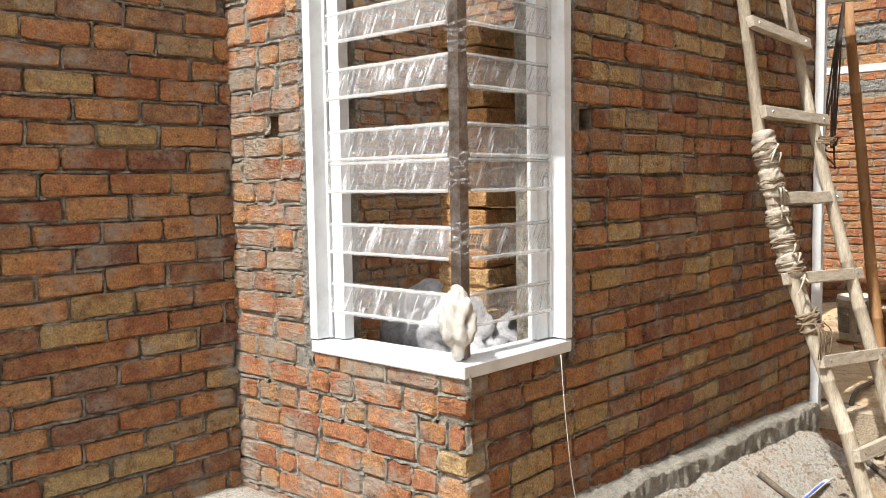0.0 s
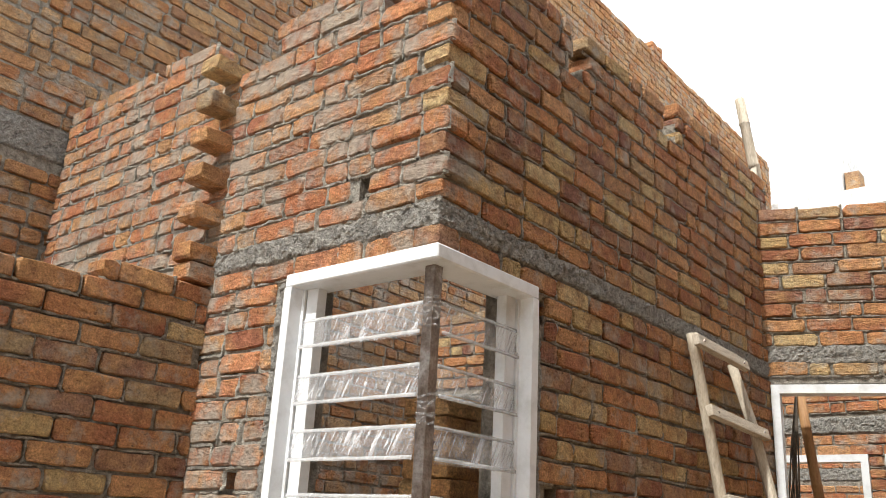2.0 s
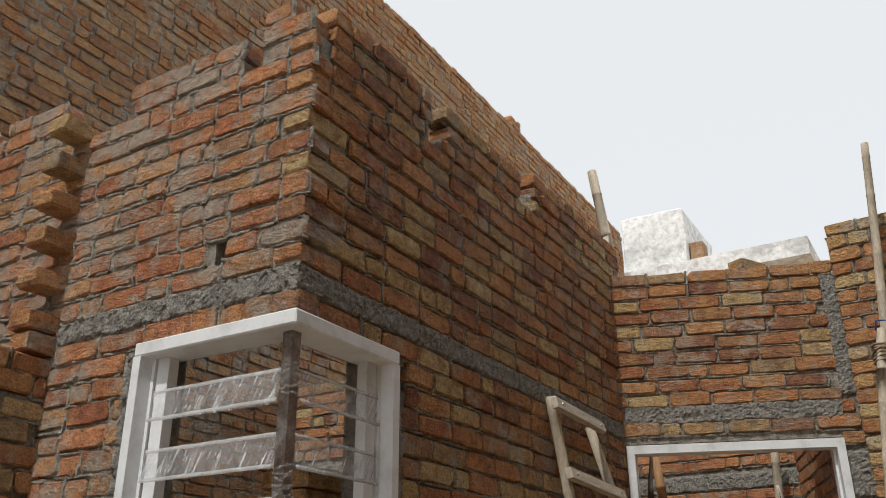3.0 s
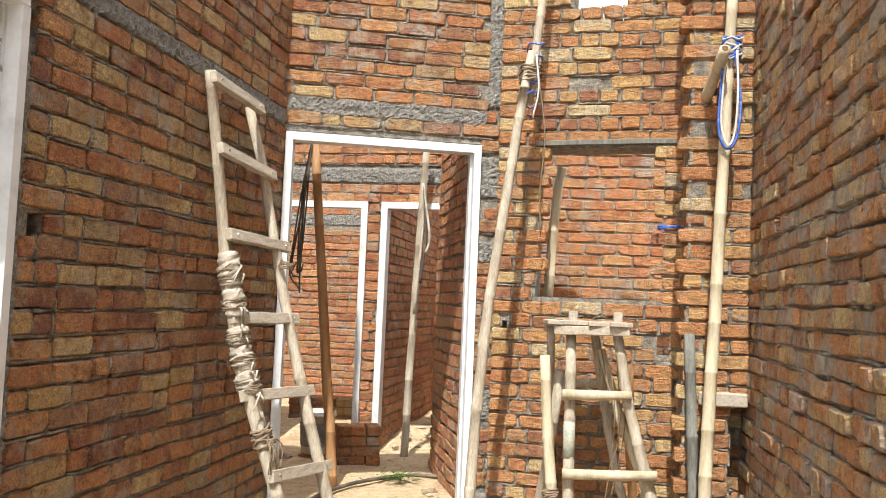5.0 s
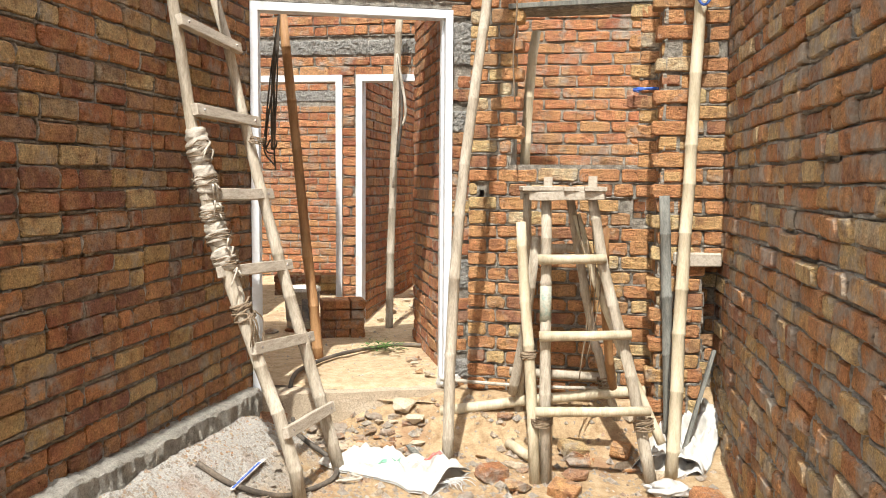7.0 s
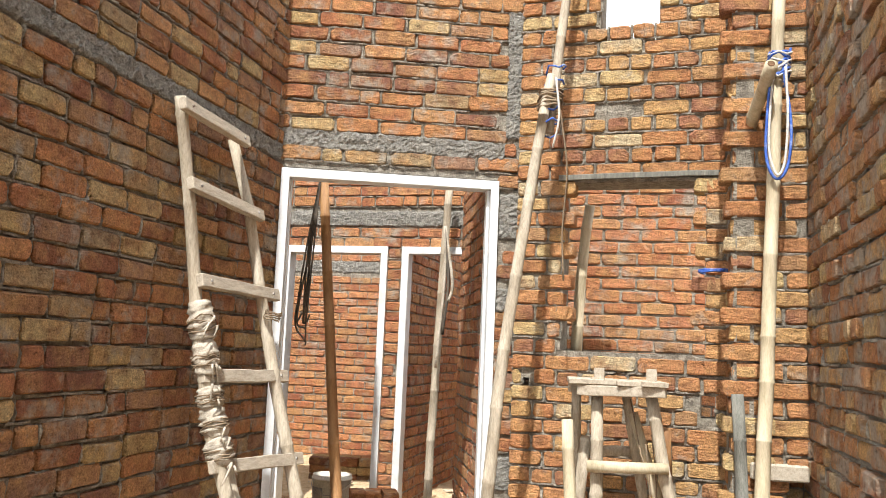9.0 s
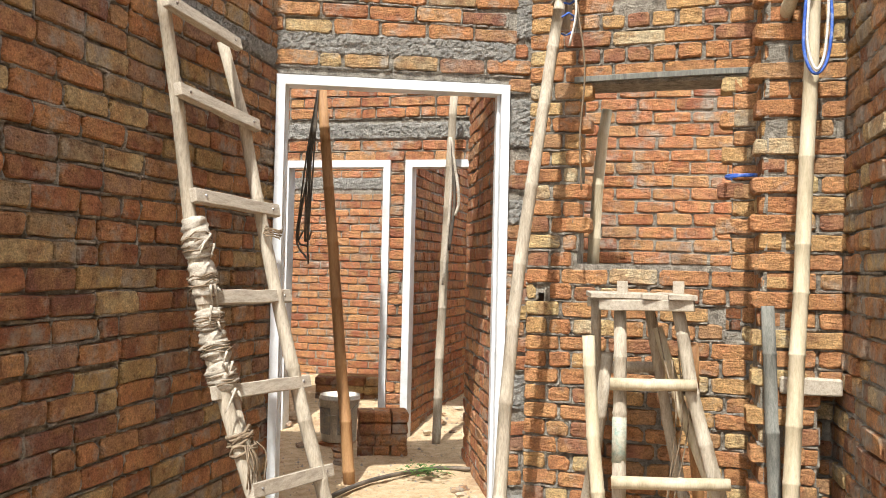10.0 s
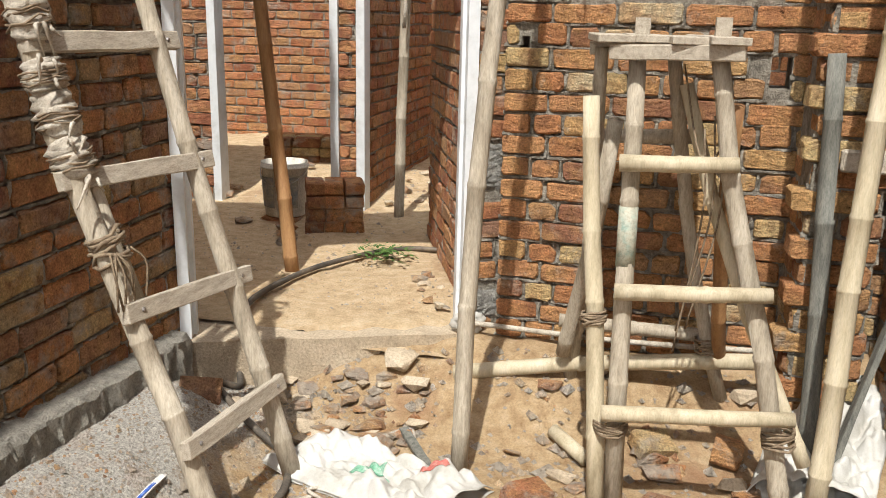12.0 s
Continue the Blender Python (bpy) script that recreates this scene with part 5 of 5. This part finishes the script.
DUSTY = brick_material("dusty_brick", False, PALE_TONES, 0.44)
rng = random.Random(77)
for k in range(46):
    if k < 26:
        x, y = rng.uniform(-1.6, -0.9), rng.uniform(4.75, 5.25)
    else:
        x, y = rng.uniform(-0.6, 0.6), rng.uniform(4.25, 5.2)
    if y > 5.08 + (x + 1.88) * 0.26:
        continue
    chunk("brick_fragment", x, y, rng.uniform(0.05, 0.13), k, DUSTY if rng.random() < 0.65 else SLABMAT, "broken brick fragment on the sand", "rubble by the step")
for i, (x, y, tx, tz) in enumerate(((-0.02, 4.98, 20, 30), (0.24, 4.98, 8, 80), (-1.66, 4.78, 60, 20), (-0.05, 4.42, 12, -20), (0.62, 4.42, 0, 10), (-0.42, 4.55, 6, 40))):
    loose_brick("brick_piece", (x, y, ground_z(x, y) - 0.01), (tx, 6, tz), "broken red brick lying in the sand", size=(0.15, 0.1, 0.07), seed=900 + i, group="loose bricks")
for i, (x, y, z) in enumerate(((-2.05, 6.6, 0.28), (-2.1, 6.75, 0.28), (-2.42, 6.85, 0.28), (-1.98, 6.45, 0.28))):
    chunk("brick_fragment", x, y, 0.11, 200 + i, DUSTY, "broken brick on the raised floor", "rubble indoors", z)


for i in range(26):
    x = rng.uniform(-1.12, -0.86)
    y = rng.uniform(5.55, 6.25)
    if y > 5.53 + (-0.84 - x) * 2.4:
        continue
    chunk("brick_fragment", x, y, rng.uniform(0.03, 0.075), 300 + i, DUSTY if i % 3 else SLABMAT, "small broken brick on the raised floor", "rubble indoors", 0.285)


for i in range(44):
    x, y = rng.uniform(-1.5, -0.85), rng.uniform(4.8, 5.2)
    if y > 4.97 + (x + 1.88) * 0.36:
        continue
    chunk("brick_fragment", x, y, rng.uniform(0.025, 0.085), 400 + i, DUSTY if i % 4 else SLABMAT, "small broken brick on the sand", "rubble by the step")
for i in range(46):
    x, y = (rng.uniform(-1.75, -1.0), rng.uniform(7.55, 8.9)) if i < 24 else (rng.uniform(-2.9, -2.05), rng.uniform(7.5, 8.6))
    chunk("brick_fragment", x, y, rng.uniform(0.04, 0.12), 500 + i, DUSTY if i % 3 else SLABMAT, "broken brick in the far room", "rubble in the far rooms", 0.29 + 0.06 * smoothstep(7.6, 8.6, y))


def grit():
    """Small stones and brick crumbs, too many to count."""
    r = random.Random(5)
    verts, faces = [], []
    for k in range(8200):
        if k < 4900:
            x, y = r.uniform(-1.78, -1.0), r.uniform(2.6, 5.1)
            s = r.uniform(0.003, 0.009) if r.random() < 0.94 else r.uniform(0.009, 0.018)
            z = ground_z(x, y)
        elif k < 6600:
            x, y = r.uniform(-1.5, 0.7), r.uniform(3.6, 5.3)
            s = r.uniform(0.004, 0.018) if r.random() < 0.85 else r.uniform(0.018, 0.035)
            z = ground_z(x, y)
        else:
            x, y = r.uniform(-3.0, -0.9), r.uniform(5.5, 9.5)
            if (Vector((x, y)) - DOOR_A).dot(-DOOR_N) < 0.05:
                continue
            s = r.uniform(0.003, 0.009) if r.random() < 0.95 else r.uniform(0.01, 0.02)
            z = 0.252 + 0.03 * smoothstep(0.0, 0.5, (Vector((x, y)) - DOOR_A).dot(-DOOR_N)) + 0.022 * noise.noise((x * 2.5, y * 2.5, 7)) + 0.012 * noise.noise((x * 9, y * 9, 8)) + 0.06 * smoothstep(7.6, 8.6, y)
        b = len(verts)
        for dx, dy, dz in ((1, 0, 0), (-1, 0.2, 0), (0, 1, 0), (0.1, -1, 0), (0, 0, 0.9), (0, 0, -0.6)):
            verts.append((x + s * (dx + r.uniform(-0.3, 0.3)), y + s * (dy + r.uniform(-0.3, 0.3)), z + s * (dz + r.uniform(-0.2, 0.2))))
        faces += [(b + i, b + j, b + q) for i, j, q in ((0, 2, 4), (2, 1, 4), (1, 3, 4), (3, 0, 4), (2, 0, 5), (1, 2, 5), (3, 1, 5), (0, 3, 5))]
    ob = new("grit", mesh_of("grit", verts, faces, GRITMAT))
    tagged(ob, "scattered grey grit and brick crumbs", "grit", kind="stuff")


GRITMAT = brick_material("grit", True, [(0.0, (0.44, 0.41, 0.37)), (0.35, (0.56, 0.46, 0.34)), (0.6, (0.50, 0.28, 0.16)), (0.72, (0.6, 0.56, 0.50)), (0.88, (0.60, 0.45, 0.29))], 0.42)
grit()


def weed():
    r = random.Random(8)
    verts, faces = [], []
    for k in range(150):
        cx, cy = -1.38 + r.gauss(0, 0.07), 6.28 + r.gauss(0, 0.06)
        h, an, ln = r.uniform(0.01, 0.07), r.uniform(0, 6.28), r.uniform(0.02, 0.045)
        d, s = Vector((math.cos(an), math.sin(an), r.uniform(-0.2, 0.5))), Vector((-math.sin(an), math.cos(an), 0))
        p = Vector((cx, cy, 0.285 + h))
        b = len(verts)
        verts += [p, p + d * ln * 0.5 + s * ln * 0.28, p + d * ln, p + d * ln * 0.5 - s * ln * 0.28]
        faces.append((b, b + 1, b + 2, b + 3))
    ob = new("weed", mesh_of("weed", verts, faces, LEAF))
    tagged(ob, "small green weed growing through the sand", "plant", kind="stuff")


weed()


# ---- distance ----
def white_house():
    h = thing("white_house", "whitewashed neighbouring house with stained parapet", "house")
    part("wall", rounded((-4.9, 14.4, 0.0), (-1.9, 22.0, 6.9), 0.03), LIME, h)
    part("roof_slab", rounded((-4.9, 13.9, 6.9), (-1.7, 22.4, 7.2), 0.03), LIME, h, "stained white roof slab")
    part("parapet", rounded((-4.75, 14.0, 7.2), (-3.65, 16.0, 8.25), 0.03, None, 0.03, 3), LIME, h)
    brickpier = part("chimney", rounded((-3.62, 14.2, 7.2), (-3.40, 14.5, 7.62), 0.02), PALE, h, "small red brick stub")
    return h


white_house()
bamboo("bamboo_mast", [(-2.36, 5.62, 0.25), (-2.30, 5.62, 1.4), (-2.19, 5.62, 2.6), (-2.06, 5.62, 3.7), (-2.15, 5.6, 4.64)], 0.04, 0.034, BAMBOO, None, "tall bamboo mast rising behind the brick wall", 120)
tagged(bpy.data.objects["bamboo_mast"], category="pole")
tube("rain_pipe", [(0.63, 5.62, 0.25), (0.63, 5.62, 5.2)], 0.055, PIPE, None, "grey plastic pipe rising behind the pier", 16)
tagged(bpy.data.objects["rain_pipe"], category="pipe")
